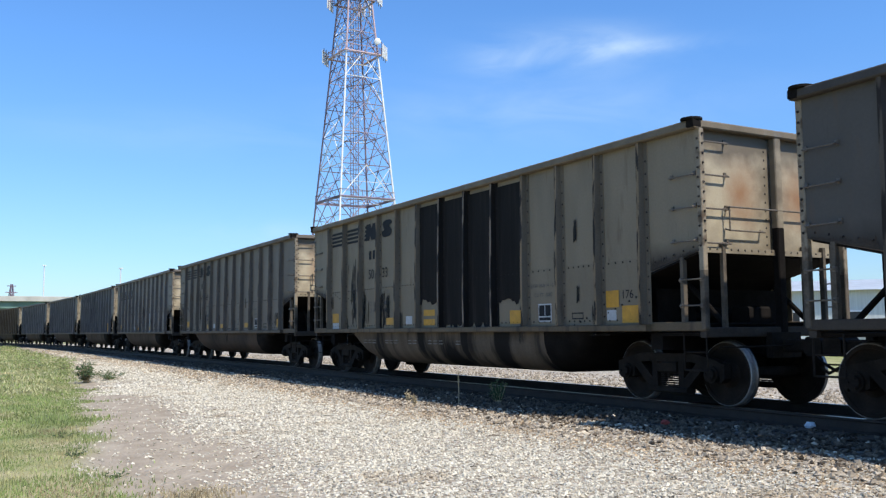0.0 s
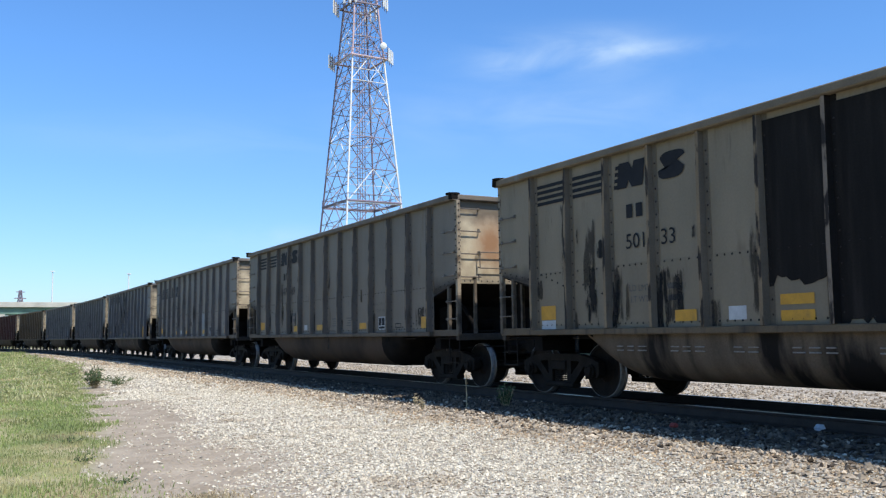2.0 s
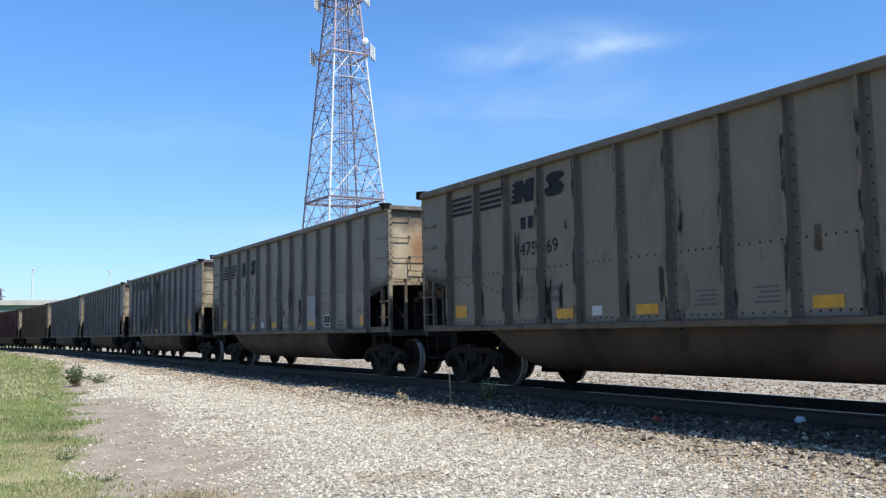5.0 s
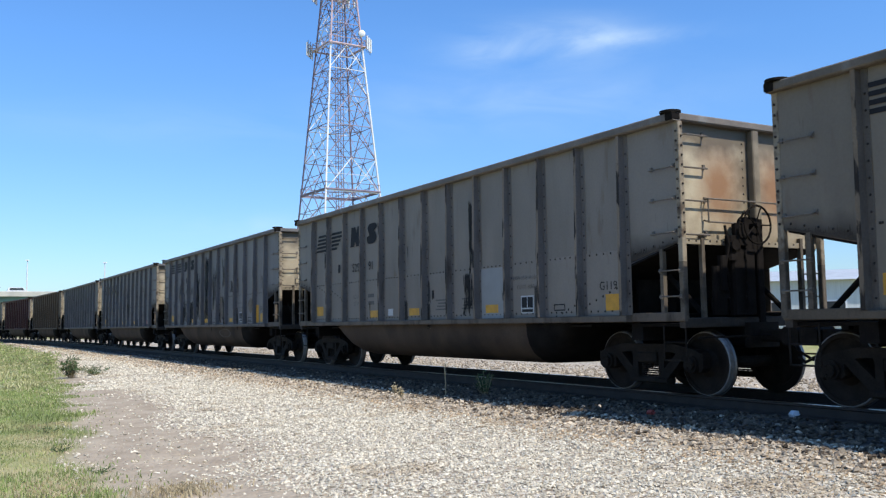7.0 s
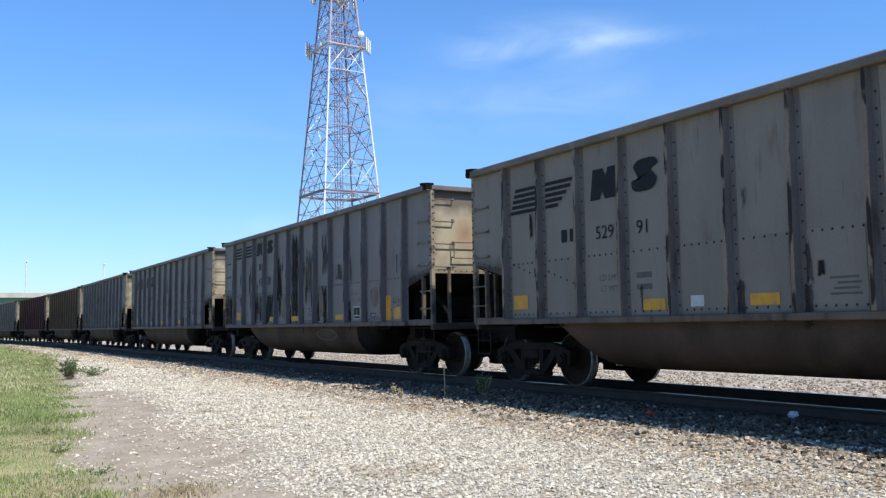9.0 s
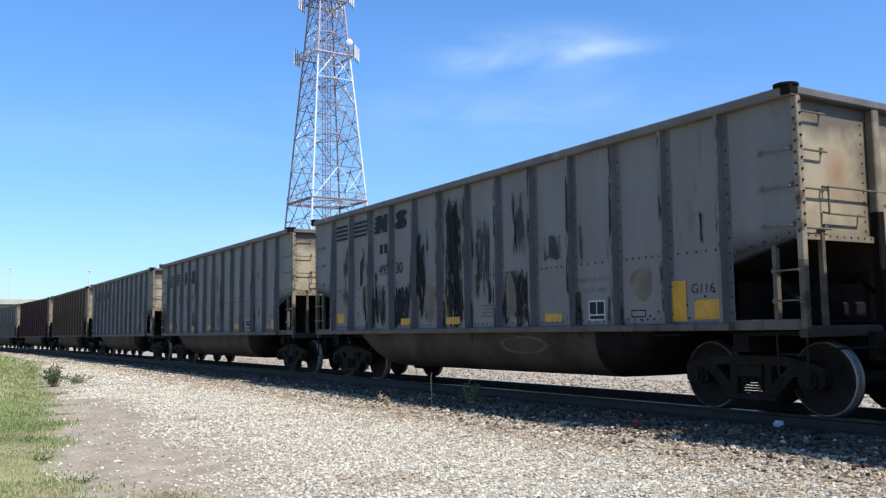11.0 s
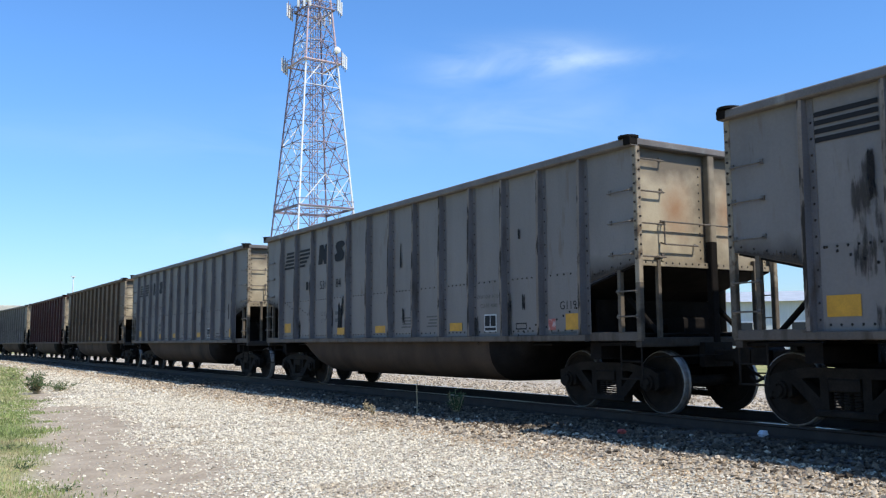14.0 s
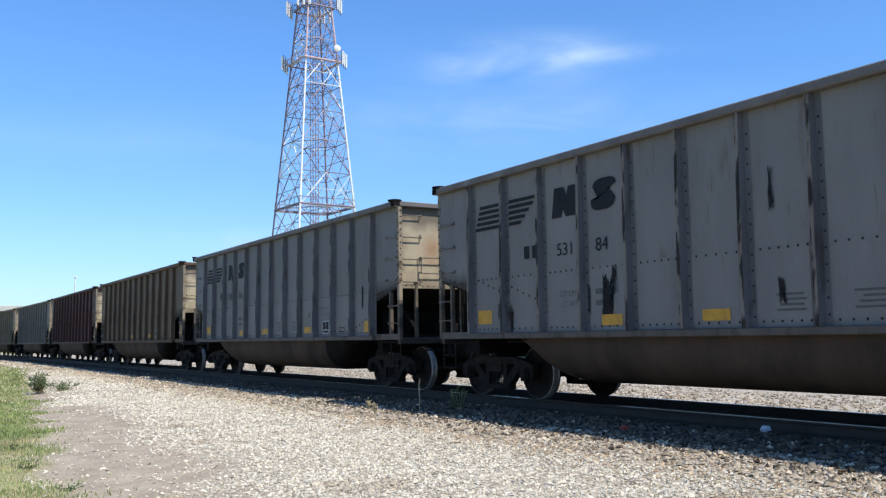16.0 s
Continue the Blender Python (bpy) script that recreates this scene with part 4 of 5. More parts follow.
def soot_mesh(e):
    """Coal soot licking up from the sloping foot of the end panel."""
    g = Geo()
    rng = random.Random(21)
    n = 40
    x = -SHEET - 0.004
    for i in range(n):
        u = (i + 0.5) / n
        y, z = e * (HALF - 0.12 - u * 0.9), Z_END - 0.012 - 0.2 * u
        h = (0.035 + 0.15 * u ** 1.5) * rng.uniform(0.35, 1.1)
        w = 0.9 / n * 0.62
        g.add([(x, y - w, z), (x, y + w, z), (x, y + w * 0.7, z + h * 0.6), (x, y, z + h), (x, y - w * 0.7, z + h * 0.6)], [(0, 1, 2, 3, 4)])
    return g


def run_paint(name, colour, strength):
    """Runs of thin paint: dense in the middle of the smear, broken up at its edges and lower end."""
    mat = material(name, colour, rough=0.75, vary=0.25, scale=3, spec=0.15)
    nt = mat.node_tree
    nd, ln = nt.nodes, nt.links
    co = nd.new("ShaderNodeTexCoord")
    sep = nd.new("ShaderNodeSeparateXYZ")
    ln.new(co.outputs["Generated"], sep.inputs["Vector"])
    info = nd.new("ShaderNodeObjectInfo")

    def num(op, a, b):
        m = nd.new("ShaderNodeMath")
        m.operation = op
        for i, v in enumerate((a, b)):
            if isinstance(v, (int, float)):
                m.inputs[i].default_value = v
            else:
                ln.new(v, m.inputs[i])
        return m.outputs[0]

    def streaky(scale, stretch):
        mp = nd.new("ShaderNodeMapping")
        mp.inputs["Scale"].default_value = stretch
        ln.new(num("MULTIPLY", info.outputs["Random"], 80.0), mp.inputs["Location"])
        nz = nd.new("ShaderNodeTexNoise")
        nz.inputs["Scale"].default_value, nz.inputs["Detail"].default_value, nz.inputs["Roughness"].default_value = scale, 7, 0.62
        ln.new(co.outputs["Object"], mp.inputs["Vector"])
        ln.new(mp.outputs["Vector"], nz.inputs["Vector"])
        return nz.outputs["Fac"]
    across = num("ABSOLUTE", num("SUBTRACT", num("MULTIPLY", sep.outputs["Y"], 2.0), 1.0), 0.0)
    along = num("ABSOLUTE", num("SUBTRACT", num("MULTIPLY", sep.outputs["Z"], 2.0), 1.0), 0.0)
    body = num("SUBTRACT", 1.0, num("MAXIMUM", num("MULTIPLY", across, across), num("POWER", along, 4.0)))
    patchy = num("ADD", num("MULTIPLY", streaky(13.0, (1, 1, 0.13)), 1.7), num("MULTIPLY", streaky(4.0, (1, 1, 0.6)), 0.8))
    alpha = num("MULTIPLY", num("SUBTRACT", num("ADD", num("MULTIPLY", body, 0.75), patchy), 1.74), 5.0)
    alpha = num("MULTIPLY", num("MINIMUM", num("MAXIMUM", alpha, 0.0), 1.0), num("GREATER_THAN", body, 0.04))
    ln.new(num("MULTIPLY", alpha, strength), nd["Principled BSDF"].inputs["Alpha"])
    return mat


BLACK_RUN = run_paint("black_paint_run", (0.016, 0.014, 0.013), 0.93)
SOOT_WASH = run_paint("thin_soot_wash", (0.03, 0.024, 0.020), 0.62)
BROWN_RUN = run_paint("rusty_run", (0.085, 0.06, 0.038), 0.8)


def streak_mesh(h, wide):
    """The thin skin of a paint run, hanging from its top edge."""
    w = 0.20 * wide
    return Geo().add([(0, -w / 2, -h), (0, w / 2, -h), (0, w / 2, 0), (0, -w / 2, 0)], [(0, 1, 2, 3)])


def bare_spot_mesh(seed, h, wide):
    """A rounded scab where the top coat has come off."""
    rng = random.Random(seed)
    n = 22
    pts = []
    for i in range(n):
        a = 2 * math.pi * i / n
        k = 1 + 0.10 * math.sin(3 * a + seed) + 0.05 * rng.uniform(-1, 1)
        pts.append((0, 0.075 * wide * k * math.cos(a), -h / 2 + h / 2 * k * math.sin(a)))
    return Geo().add(pts, [tuple(range(n))])


def plate(y0, y1, z0, z1, skew=0.0):
    return Geo().add([(0, y0, z0), (0, y1, z0), (0, y1 + skew, z1), (0, y0 + skew, z1)], [(0, 1, 2, 3)])


def lettering(text, size, ink=None):
    """Painted characters on the near side, as a mesh that reads from the side."""
    def build():
        curve = bpy.data.curves.new("lettering", "FONT")
        curve.body, curve.size, curve.align_x, curve.resolution_u = text, size, "CENTER", 3
        ob = bpy.data.objects.new("lettering", curve)
        scene.collection.objects.link(ob)
        me = bpy.data.meshes.new_from_object(ob.evaluated_get(bpy.context.evaluated_depsgraph_get()))
        bpy.data.objects.remove(ob)
        me.materials.clear()
        me.materials.append(ink or INK)
        # text plane x,y -> car side: right is towards -y, up is z, facing -x
        me.transform(Matrix(((0, 0, -1, 0), (-1, 0, 0, 0), (0, 1, 0, 0), (0, 0, 0, 1))))
        return me
    return shared(("text", text, size), build)


def panel_mid(p):
    return (RIBS[p] + RIBS[p + 1]) / 2


FACE = -(SHEET + 0.012)


def emblem(car, slanted):
    """The railway's mark, as plain dark slabs and stripes across four panels."""
    z0, h, rows = (2.98, 0.48, 5) if slanted else (3.31, 0.40, 4)
    for p in (11, 10):
        a, b = RIBS[p] + 0.10, RIBS[p + 1] - 0.13
        for i in range(rows):
            z = z0 + 0.02 + i * (h / rows)
            a0, b0 = a, b
            if slanted and p == 10:
                a0 = a + 0.11 * (rows - 1 - i)
            if slanted and p == 11:
                b0 = b - 0.035 * i
            part("stripe", plate(a0, b0, z, z + h / rows * (0.62 if slanted else 0.6), -0.02 if slanted else 0).mesh("stripe", INK), car, at=pose(FACE, 0, 0))
    k = -0.16 * h
    # a leaning slab with a wedge cut in above and below
    outline = [(0.29, 0.0), (0.06, 0.0), (0.03, 0.28), (-0.06, 0.0), (-0.30, 0.0), (-0.30, 1.0), (-0.06, 1.0), (-0.03, 0.72), (0.06, 1.0), (0.29, 1.0)]
    g = Geo().add([(0, y + k * v, v * h) for y, v in outline], [(0, 1, 2, 8, 9), (2, 3, 7, 8), (3, 4, 5, 6, 7)])
    if not slanted:
        for i in range(rows):
            v = (i + 0.1) / rows
            g.add([(0, y + k * v, z) for y, z in ((0.27, v * h), (0.36, v * h), (0.36, (v + 0.6 / rows) * h), (0.27, (v + 0.6 / rows) * h))], [(0, 1, 2, 3)])
    part("emblem_slab", g.mesh("emblem_slab", INK), car, at=pose(FACE - 0.001, 3.55 if not slanted else 3.50, z0))
    # a rounded slab with two slits, open on opposite sides
    s = Geo()
    ring = []
    for i in range(24):
        t = 2 * math.pi * (i + 0.5) / 24
        c, d = math.cos(t), math.sin(t)
        ring.append((0.27 * math.copysign(abs(c) ** 0.6, c), 0.5 + 0.5 * math.copysign(abs(d) ** 0.6, d)))
    slits = {0: (0.0, 0.36), 11: (0.0, 0.64)}
    pts = [(y * (0.40 if i in slits else 1.0), slits[i][1] if i in slits else v) for i, (y, v) in enumerate(ring)]
    s.add([(0, 0.0 + k * 0.5, 0.5 * h)] + [(0, y + k * v, v * h) for y, v in pts], [(0, i + 1, (i + 1) % 24 + 1) for i in range(24)])
    part("emblem_slab", s.mesh("emblem_slab", INK), car, at=pose(FACE - 0.001, 2.66 if not slanted else 2.60, z0))


def make_car(k, paint, label, number=None, slanted=False, code=None, yellow=(), white=(), black=(), streaks=(), patches=(), brake=False, mark=True, graffiti=False, dark_ribs=(), ring_stain=False, washes=(), red_tag=False):
    """One rotary-dump coal gondola with a double-bathtub belly; the near side is the -x side."""
    car = thing("coal_gondola", label, "railcar", on_track(car_centre(k, 0)), "gondolas of the coal train")
    key = paint.name
    for s in (-1, 1):
        part("side_sheet", shared(("side", s, key), lambda: side_sheet_mesh(s)().mesh("side_sheet", paint)), car)
        for p in range(12):
            part("lower_sheet", shared(("lap", s, key), lambda: lap_mesh(s).mesh("lower_sheet", paint)), car, at=pose(0, panel_mid(p), 0))
        part("riveting", shared(("rivets", s), lambda: rivets_mesh(s).mesh("riveting", RIVET)), car, kind="stuff")
        rib = shared(("rib", s, key), lambda: rib_mesh(s).mesh("rib", [paint, paint_edge(paint), paint_flank_shade(paint)]))
        black_rib = shared(("rib", s), lambda: rib_mesh(s).mesh("rib", [STAIN, paint_edge(paint), STAIN]))
        for i, y in enumerate(RIBS):
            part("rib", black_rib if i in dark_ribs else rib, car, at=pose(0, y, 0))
        part("side_sill", shared(("sill", s, key), lambda: sill_mesh(s).mesh("side_sill", paint_rib(paint))), car)
        for e in (-1, 1):
            part("corner_post", shared(("post", s, e), lambda: corner_post_mesh(s, e).mesh("corner_post", [CORNER, DIRTY_SHADED, RIVET])), car)
            part("ladder_stile", shared(("lad", s, e), lambda: ladder_mesh(s, e).mesh("ladder_stile", DIRTY_SHADED)), car)
            part("corner_cap", shared("cap", lambda: corner_cap_mesh().mesh("corner_cap", BLACK)), car, at=Matrix.Translation((s * SKIN, e * HALF, Z_RIM1 - 0.125)) @ Matrix.Diagonal((-s, -e, 1, 1)))
            for z in (2.33, 2.80, 3.25):
                part("grab_iron", shared("sgrab", lambda: side_grab_mesh().mesh("grab_iron", IRON)), car,
                     at=Matrix.Translation((s * SHEET, e * (HALF - 0.12), z)) @ Matrix.Diagonal((-s, e, 1, 1)))
            for z in (1.42, 1.78):
                part("ladder_rung", shared("rung", lambda: rung_mesh().mesh("ladder_rung", IRON)), car,
                     at=Matrix.Translation((s * SHEET, e * (HALF - 0.06), z)) @ Matrix.Diagonal((-s, e, 1, 1)))
            part("step", shared("step", lambda: step_mesh().mesh("step", BOGIE)), car, at=Matrix.Translation((s * (SHEET - 0.05), e * (HALF - 0.06), 1.03)) @ Matrix.Diagonal((1, -e, 1, 1)))
    part("top_rim", shared(("rim", key), lambda: rim_mesh().mesh("top_rim", paint_rim(paint))), car)
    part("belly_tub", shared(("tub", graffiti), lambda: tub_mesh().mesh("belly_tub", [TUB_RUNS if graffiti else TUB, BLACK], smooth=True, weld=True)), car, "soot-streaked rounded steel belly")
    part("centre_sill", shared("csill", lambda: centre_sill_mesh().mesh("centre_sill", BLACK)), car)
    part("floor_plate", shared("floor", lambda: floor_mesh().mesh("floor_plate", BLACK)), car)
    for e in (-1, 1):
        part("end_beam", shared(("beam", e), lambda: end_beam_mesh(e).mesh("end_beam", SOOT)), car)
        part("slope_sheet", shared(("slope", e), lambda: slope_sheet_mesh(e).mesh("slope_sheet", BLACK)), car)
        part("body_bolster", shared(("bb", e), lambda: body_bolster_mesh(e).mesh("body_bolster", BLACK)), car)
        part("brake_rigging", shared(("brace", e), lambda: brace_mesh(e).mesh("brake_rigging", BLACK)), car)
        part("soot_stain", shared(("soot", e), lambda: soot_mesh(e).mesh("soot_stain", SOOT)), car, kind="stuff")
    for e in (-1, 1):
        part("end_sheet", shared(("end", e), lambda: end_sheet_mesh(e).mesh("end_sheet", END_TAN)), car, "sunlit tan end sheet with a rust bloom")
        part("end_riveting", shared(("erivets", e), lambda: end_rivets_mesh(e).mesh("end_riveting", RIVET)), car, kind="stuff")
        post = Geo()
        y0, y1 = sorted((e * (HALF - 0.13), e * (HALF - 0.01)))
        # lower part black: shade on the post put into the colour
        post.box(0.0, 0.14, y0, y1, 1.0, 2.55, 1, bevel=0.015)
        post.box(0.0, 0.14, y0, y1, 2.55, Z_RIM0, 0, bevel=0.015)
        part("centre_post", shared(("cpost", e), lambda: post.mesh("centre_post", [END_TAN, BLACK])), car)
        for x in (-1.05, 0.62, 1.05):
            strut = shared(("strut", e), lambda: Geo().box(-0.03, 0.03, *sorted((e * (HALF - 0.12), e * (HALF - 0.06))), 1.1, Z_END + 0.12).mesh("end_strut", DIRTY_SHADED))
            part("end_strut", strut, car, at=pose(x, 0, 0))
        for z in (2.32, 2.80, 3.27, 3.74):
            part("end_grab", shared("egrab", lambda: end_grab_mesh().mesh("end_grab", IRON)), car,
                 at=Matrix.Translation((e * (SHEET - 0.06), e * (HALF - 0.13), z)) @ Matrix.Diagonal((-e, -e, 1, 1)) if e > 0 else pose(-SHEET + 0.06, -HALF + 0.13, z))
        part("handrail", shared("hand", lambda: handrail_mesh().mesh("handrail", IRON)), car,
             at=Matrix.Translation((-0.35 * -e, e * (HALF - 0.12), 2.80)) @ Matrix.Diagonal((-e, -e, 1, 1)))
        part("coupler", shared("coupler", lambda: coupler_mesh().mesh("coupler", BOGIE)), car, at=Matrix.Translation((0, e * HALF, 0)) @ Matrix.Diagonal((-e, -e, 1, 1)))
        bogie = part("bogie", shared("bolster", lambda: bolster_mesh().mesh("bogie", BOGIE)), car, at=pose(0, e * 6.07, 0))
        for s in (-1, 1):
            part("side_frame", shared(("sf", s), lambda: side_frame_mesh(s).mesh("side_frame", BOGIE)), bogie)
            part("spring_nest", shared(("spr", s), lambda: springs_mesh(s).mesh("spring_nest", BOGIE)), bogie, kind="stuff")
        for w in (-0.89, 0.89):
            axle = part("wheelset", shared("axle", lambda: axle_mesh().mesh("wheelset", BOGIE)), car, at=pose(0, e * 6.07 + w, 0.46))
            WHEELSETS.append((axle, e * 6.07 + w))
            part("wheel", shared("wheel", lambda: wheel_mesh().mesh("wheel", [WHEEL, TREAD, WHEEL_EDGE], smooth=True)), axle, at=pose(-0.742, 0, 0))
            part("wheel", shared("wheel", lambda: None), axle, at=pose(0.742, 0, 0, 0, 0, 180))
    if brake:
        part("brake_wheel", shared("bwheel", lambda: brake_wheel_mesh().mesh("brake_wheel", BLACK)), car, "dark hand brake wheel", at=pose(-0.10, -HALF - 0.1, 2.45))
    # paint marks on the near side
    if mark:
        emblem(car, slanted)
    if number:
        a, b = number
        size = 0.29 if slanted else 0.33
        part("car_number", lettering(a, size), car, at=pose(FACE, 3.48 if slanted else 3.435, 2.37))
        part("car_number", lettering(b, size), car, at=pose(FACE, 2.63 if slanted else 2.745, 2.37))
        for i in (0, 1):
            y = 4.48 - 0.22 * i if slanted else 3.57 - 0.22 * i
            part("stencil_bar", shared(("bar", slanted), lambda: plate(-0.07, 0.07, 0, 0.21).mesh("stencil_bar", INK)), car, at=pose(FACE, y, 2.39 if slanted else 2.84))
        for z, words in ((1.72, "LD LMT"), (1.55, "LT WT")):
            part("weight_stencil", lettering(words, 0.135, FADED), car, at=pose(FACE, 3.40, z))
            part("stencil_bar", shared(("sb", 0.32), lambda: plate(-0.16, 0.16, 0, 0.085).mesh("stencil_bar", FADED)), car, at=pose(FACE, 2.64, z))
        for z, words in ((1.83, "EXW 10-8  H 12-6"), (1.67, "CU FT  4080")):
            part("size_stencil", lettering(words, 0.098, FADED), car, at=pose(FACE, panel_mid(2), z))
    for i in range(4):
        part("stencil_bar", shared(("sb", i), lambda: plate(-0.21 + 0.03 * (i % 2), 0.2 - 0.05 * (i % 3), 0, 0.028).mesh("stencil_bar", FADED)), car, at=pose(FACE, panel_mid(5) - 0.1, 1.36 + 0.062 * i))
        part("stencil_bar", shared(("sb", i), lambda: None), car, at=pose(FACE, panel_mid(4) - 0.1, 1.36 + 0.062 * i))
    # consolidated stencil: a framed black square with two white fields
    y = RIBS[2] + 0.47
    part("stencil_box", plate(-0.19, 0.19, 1.24, 1.55).mesh("stencil_box", WHITE), car, "white-framed black stencil box", at=pose(FACE, y, 0))
    for y0, y1, z0, z1 in ((-0.165, -0.01, 1.34, 1.525), (0.01, 0.165, 1.34, 1.525), (-0.165, 0.165, 1.265, 1.315)):
        part("stencil_field", plate(y0, y1, z0, z1).mesh("stencil_field", INK), car, at=pose(FACE - 0.003, y, 0))
    g = Geo()
    for y0, y1, z0, z1 in ((-0.15, 0.15, 1.27, 1.29), (-0.15, 0.15, 1.36, 1.38), (-0.15, -0.13, 1.29, 1.36), (0.13, 0.15, 1.29, 1.36)):
        g.add([(0, y0, z0), (0, y1, z0), (0, y1, z1), (0, y0, z1)], [(0, 1, 2, 3)])
    part("tag_frame", g.mesh("tag_frame", INK), car, at=pose(FACE, panel_mid(1) + 0.08, 0))
    if code:
        part("code", lettering(code, 0.185), car, at=pose(FACE, panel_mid(0) - 0.12, 1.57))
    for p, dy, z0, w, h in patches:
        part("repaint_patch", plate(-w / 2, w / 2, z0, z0 + h).mesh("repaint_patch", PATCH), car, "fresh grey repaint patch", at=pose(FACE - 0.001, panel_mid(p) + dy, 0))
    for p, dy, z0, w, h in white:
        part("white_mark", plate(-w / 2, w / 2, z0, z0 + h).mesh("white_mark", WHITE), car, at=pose(FACE - 0.002, panel_mid(p) + dy, 0))
    for i, (p, z0, z1, w, seed) in enumerate(black):
        part("black_patch", ragged_patch(w, z0, z1, seed).mesh("black_patch", STAIN, weld=True), car, "ragged black overpaint", at=pose(FACE - 0.003, panel_mid(p), 0))
    for i, (p, dy, z, h, wide, rusty) in enumerate(streaks):
        if rusty and wide > 1:
            part("bare_spot", bare_spot_mesh(int(k * 31 + i), h * 0.8, wide * 0.9).mesh("bare_spot", RUST_STAIN), car, at=pose(FACE - 0.003, panel_mid(p) + dy, z))
        else:
            me = streak_mesh(h * 1.15, wide * 1.3).mesh("streak", BROWN_RUN if rusty else BLACK_RUN)
            part("streak", me, car, at=pose(FACE - 0.004 - 0.0006 * (i % 4), panel_mid(p) + dy, z), kind="stuff")
    for i, (p, dy, z, h, w) in enumerate(washes):
        part("soot_wash", streak_mesh(h, w / 0.20).mesh("soot_wash", SOOT_WASH), car, at=pose(FACE - 0.0022 - 0.0003 * (i % 5), panel_mid(p) + dy, z), kind="stuff")
    for p, dy, z0, w, h in yellow:
        part("reflector", plate(-w / 2, w / 2, z0, z0 + h).mesh("reflector", YELLOW), car, "faded yellow reflector", at=pose(FACE - 0.006, panel_mid(p) + dy, 0))
    if graffiti:
        g = Geo()
        rng = random.Random(4)
        y = 4.0
        while y > -0.6:
            z = 0.80
            for up in (0.03, 0.09):
                g.pipe([(-1.457, y, z + up), (-1.457, y - 0.13 - 0.05 * rng.random(), z + up)], 0.012, 4)
            y -= 0.24 if rng.random() < 0.75 else 0.7
        part("chalk_tag", g.mesh("chalk_tag", FADED_WHITE), car, "faded pale painted bars", at=pose(-0.012, 0, 0), kind="stuff")
    if red_tag:
        part("red_tag", plate(-0.09, 0.09, 1.25, 1.43).mesh("red_tag", RED_TAG), car, "small faded red square", at=pose(FACE - 0.005, panel_mid(0) + 0.28, 0))
        part("stencil_bar", plate(-0.32, 0.3, 1.19, 1.225).mesh("stencil_bar", FADED), car, at=pose(FACE - 0.005, panel_mid(0), 0))
    if ring_stain:
        g = Geo()
        for i in range(40):
            quad = []
            for a, r in ((i, 0.84), (i + 1, 0.84), (i + 1, 1.06), (i, 1.06)):
                t = 2 * math.pi * a / 40
                wob = 1 + 0.07 * noise.noise((math.cos(t) * 1.5, math.sin(t) * 1.5, 2.0))
                y, z = -1.62 + 0.66 * r * wob * math.cos(t), 0.86 + 0.14 * r * wob * math.sin(t)
                quad.append((-1.462 + 0.05 * max(0.0, (0.88 - z) / 0.18), y, z))
            g.add(quad, [(0, 1, 2, 3)])
        part("ring_stain", g.mesh("ring_stain", RING, weld=True), car, "pale dried ring on the belly", at=pose(-0.012, 0, 0))
    CARS.append((k, car))
    return car


RIB_PAINT = {}


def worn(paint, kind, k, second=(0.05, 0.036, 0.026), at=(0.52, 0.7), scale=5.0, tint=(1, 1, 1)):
    """The same paint, dirtier where members gather grime or lose their coat, or shade-darkened on rib flanks."""
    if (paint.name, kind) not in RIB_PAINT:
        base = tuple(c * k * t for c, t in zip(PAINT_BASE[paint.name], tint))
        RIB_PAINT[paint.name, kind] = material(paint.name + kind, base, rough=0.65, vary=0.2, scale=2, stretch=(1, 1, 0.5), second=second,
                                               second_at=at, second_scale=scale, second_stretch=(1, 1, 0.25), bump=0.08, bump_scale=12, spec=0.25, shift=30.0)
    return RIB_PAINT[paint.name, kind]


# Shade on the ribs' leading flank, put in as darker bluish paint with grime patches.
def paint_flank_shade(paint):
    return worn(paint, "_rib_flank_shaded", 0.66, at=(0.60, 0.78), tint=(0.95, 0.97, 1.05))


def paint_edge(paint):
    """Rib edges: the coat worn through to brown rust and black grime."""
    return worn(paint, "_rib_edge", 0.95, (0.02, 0.014, 0.010), (0.49, 0.56), 9.0, (1.04, 0.93, 0.82))


def paint_rim(paint):
    """The top rim: scraped by the loader, chalky in places."""
    return worn(paint, "_rim", 0.74, (0.20, 0.196, 0.185), (0.62, 0.74), 2.5, (1.0, 0.99, 1.0))


def paint_rib(paint):
    return worn(paint, "_sill", 0.50, at=(0.52, 0.70), tint=(1.08, 0.97, 0.86))


# Dirty stiles and struts, plus lower corner posts with shade in the colour.
DIRTY_SHADED = material("sooty_shaded_tan_steel", (0.105, 0.085, 0.063), rough=0.7, vary=0.25, scale=2.5, second=(0.045, 0.035, 0.027), second_at=(0.5, 0.68), second_scale=4, spec=0.2)
SOOT = material("soot_on_paint", (0.05, 0.039, 0.03), rough=0.75, vary=0.3, scale=4, spec=0.25)
CORNER = material("grimy_corner_post_paint", (0.25, 0.205, 0.145), rough=0.65, vary=0.2, scale=3, second=(0.10, 0.07, 0.045), second_at=(0.5, 0.66), second_scale=7, spec=0.3)
# Near-black: the small shadow under each rivet head is in the colour.
RIVET = material("rusty_shadowed_rivet", (0.022, 0.017, 0.014), rough=0.7, vary=0.3, scale=5, spec=0.3)
FADED = material("faded_stencil", (0.075, 0.07, 0.064), rough=0.65, vary=0.2, scale=9)
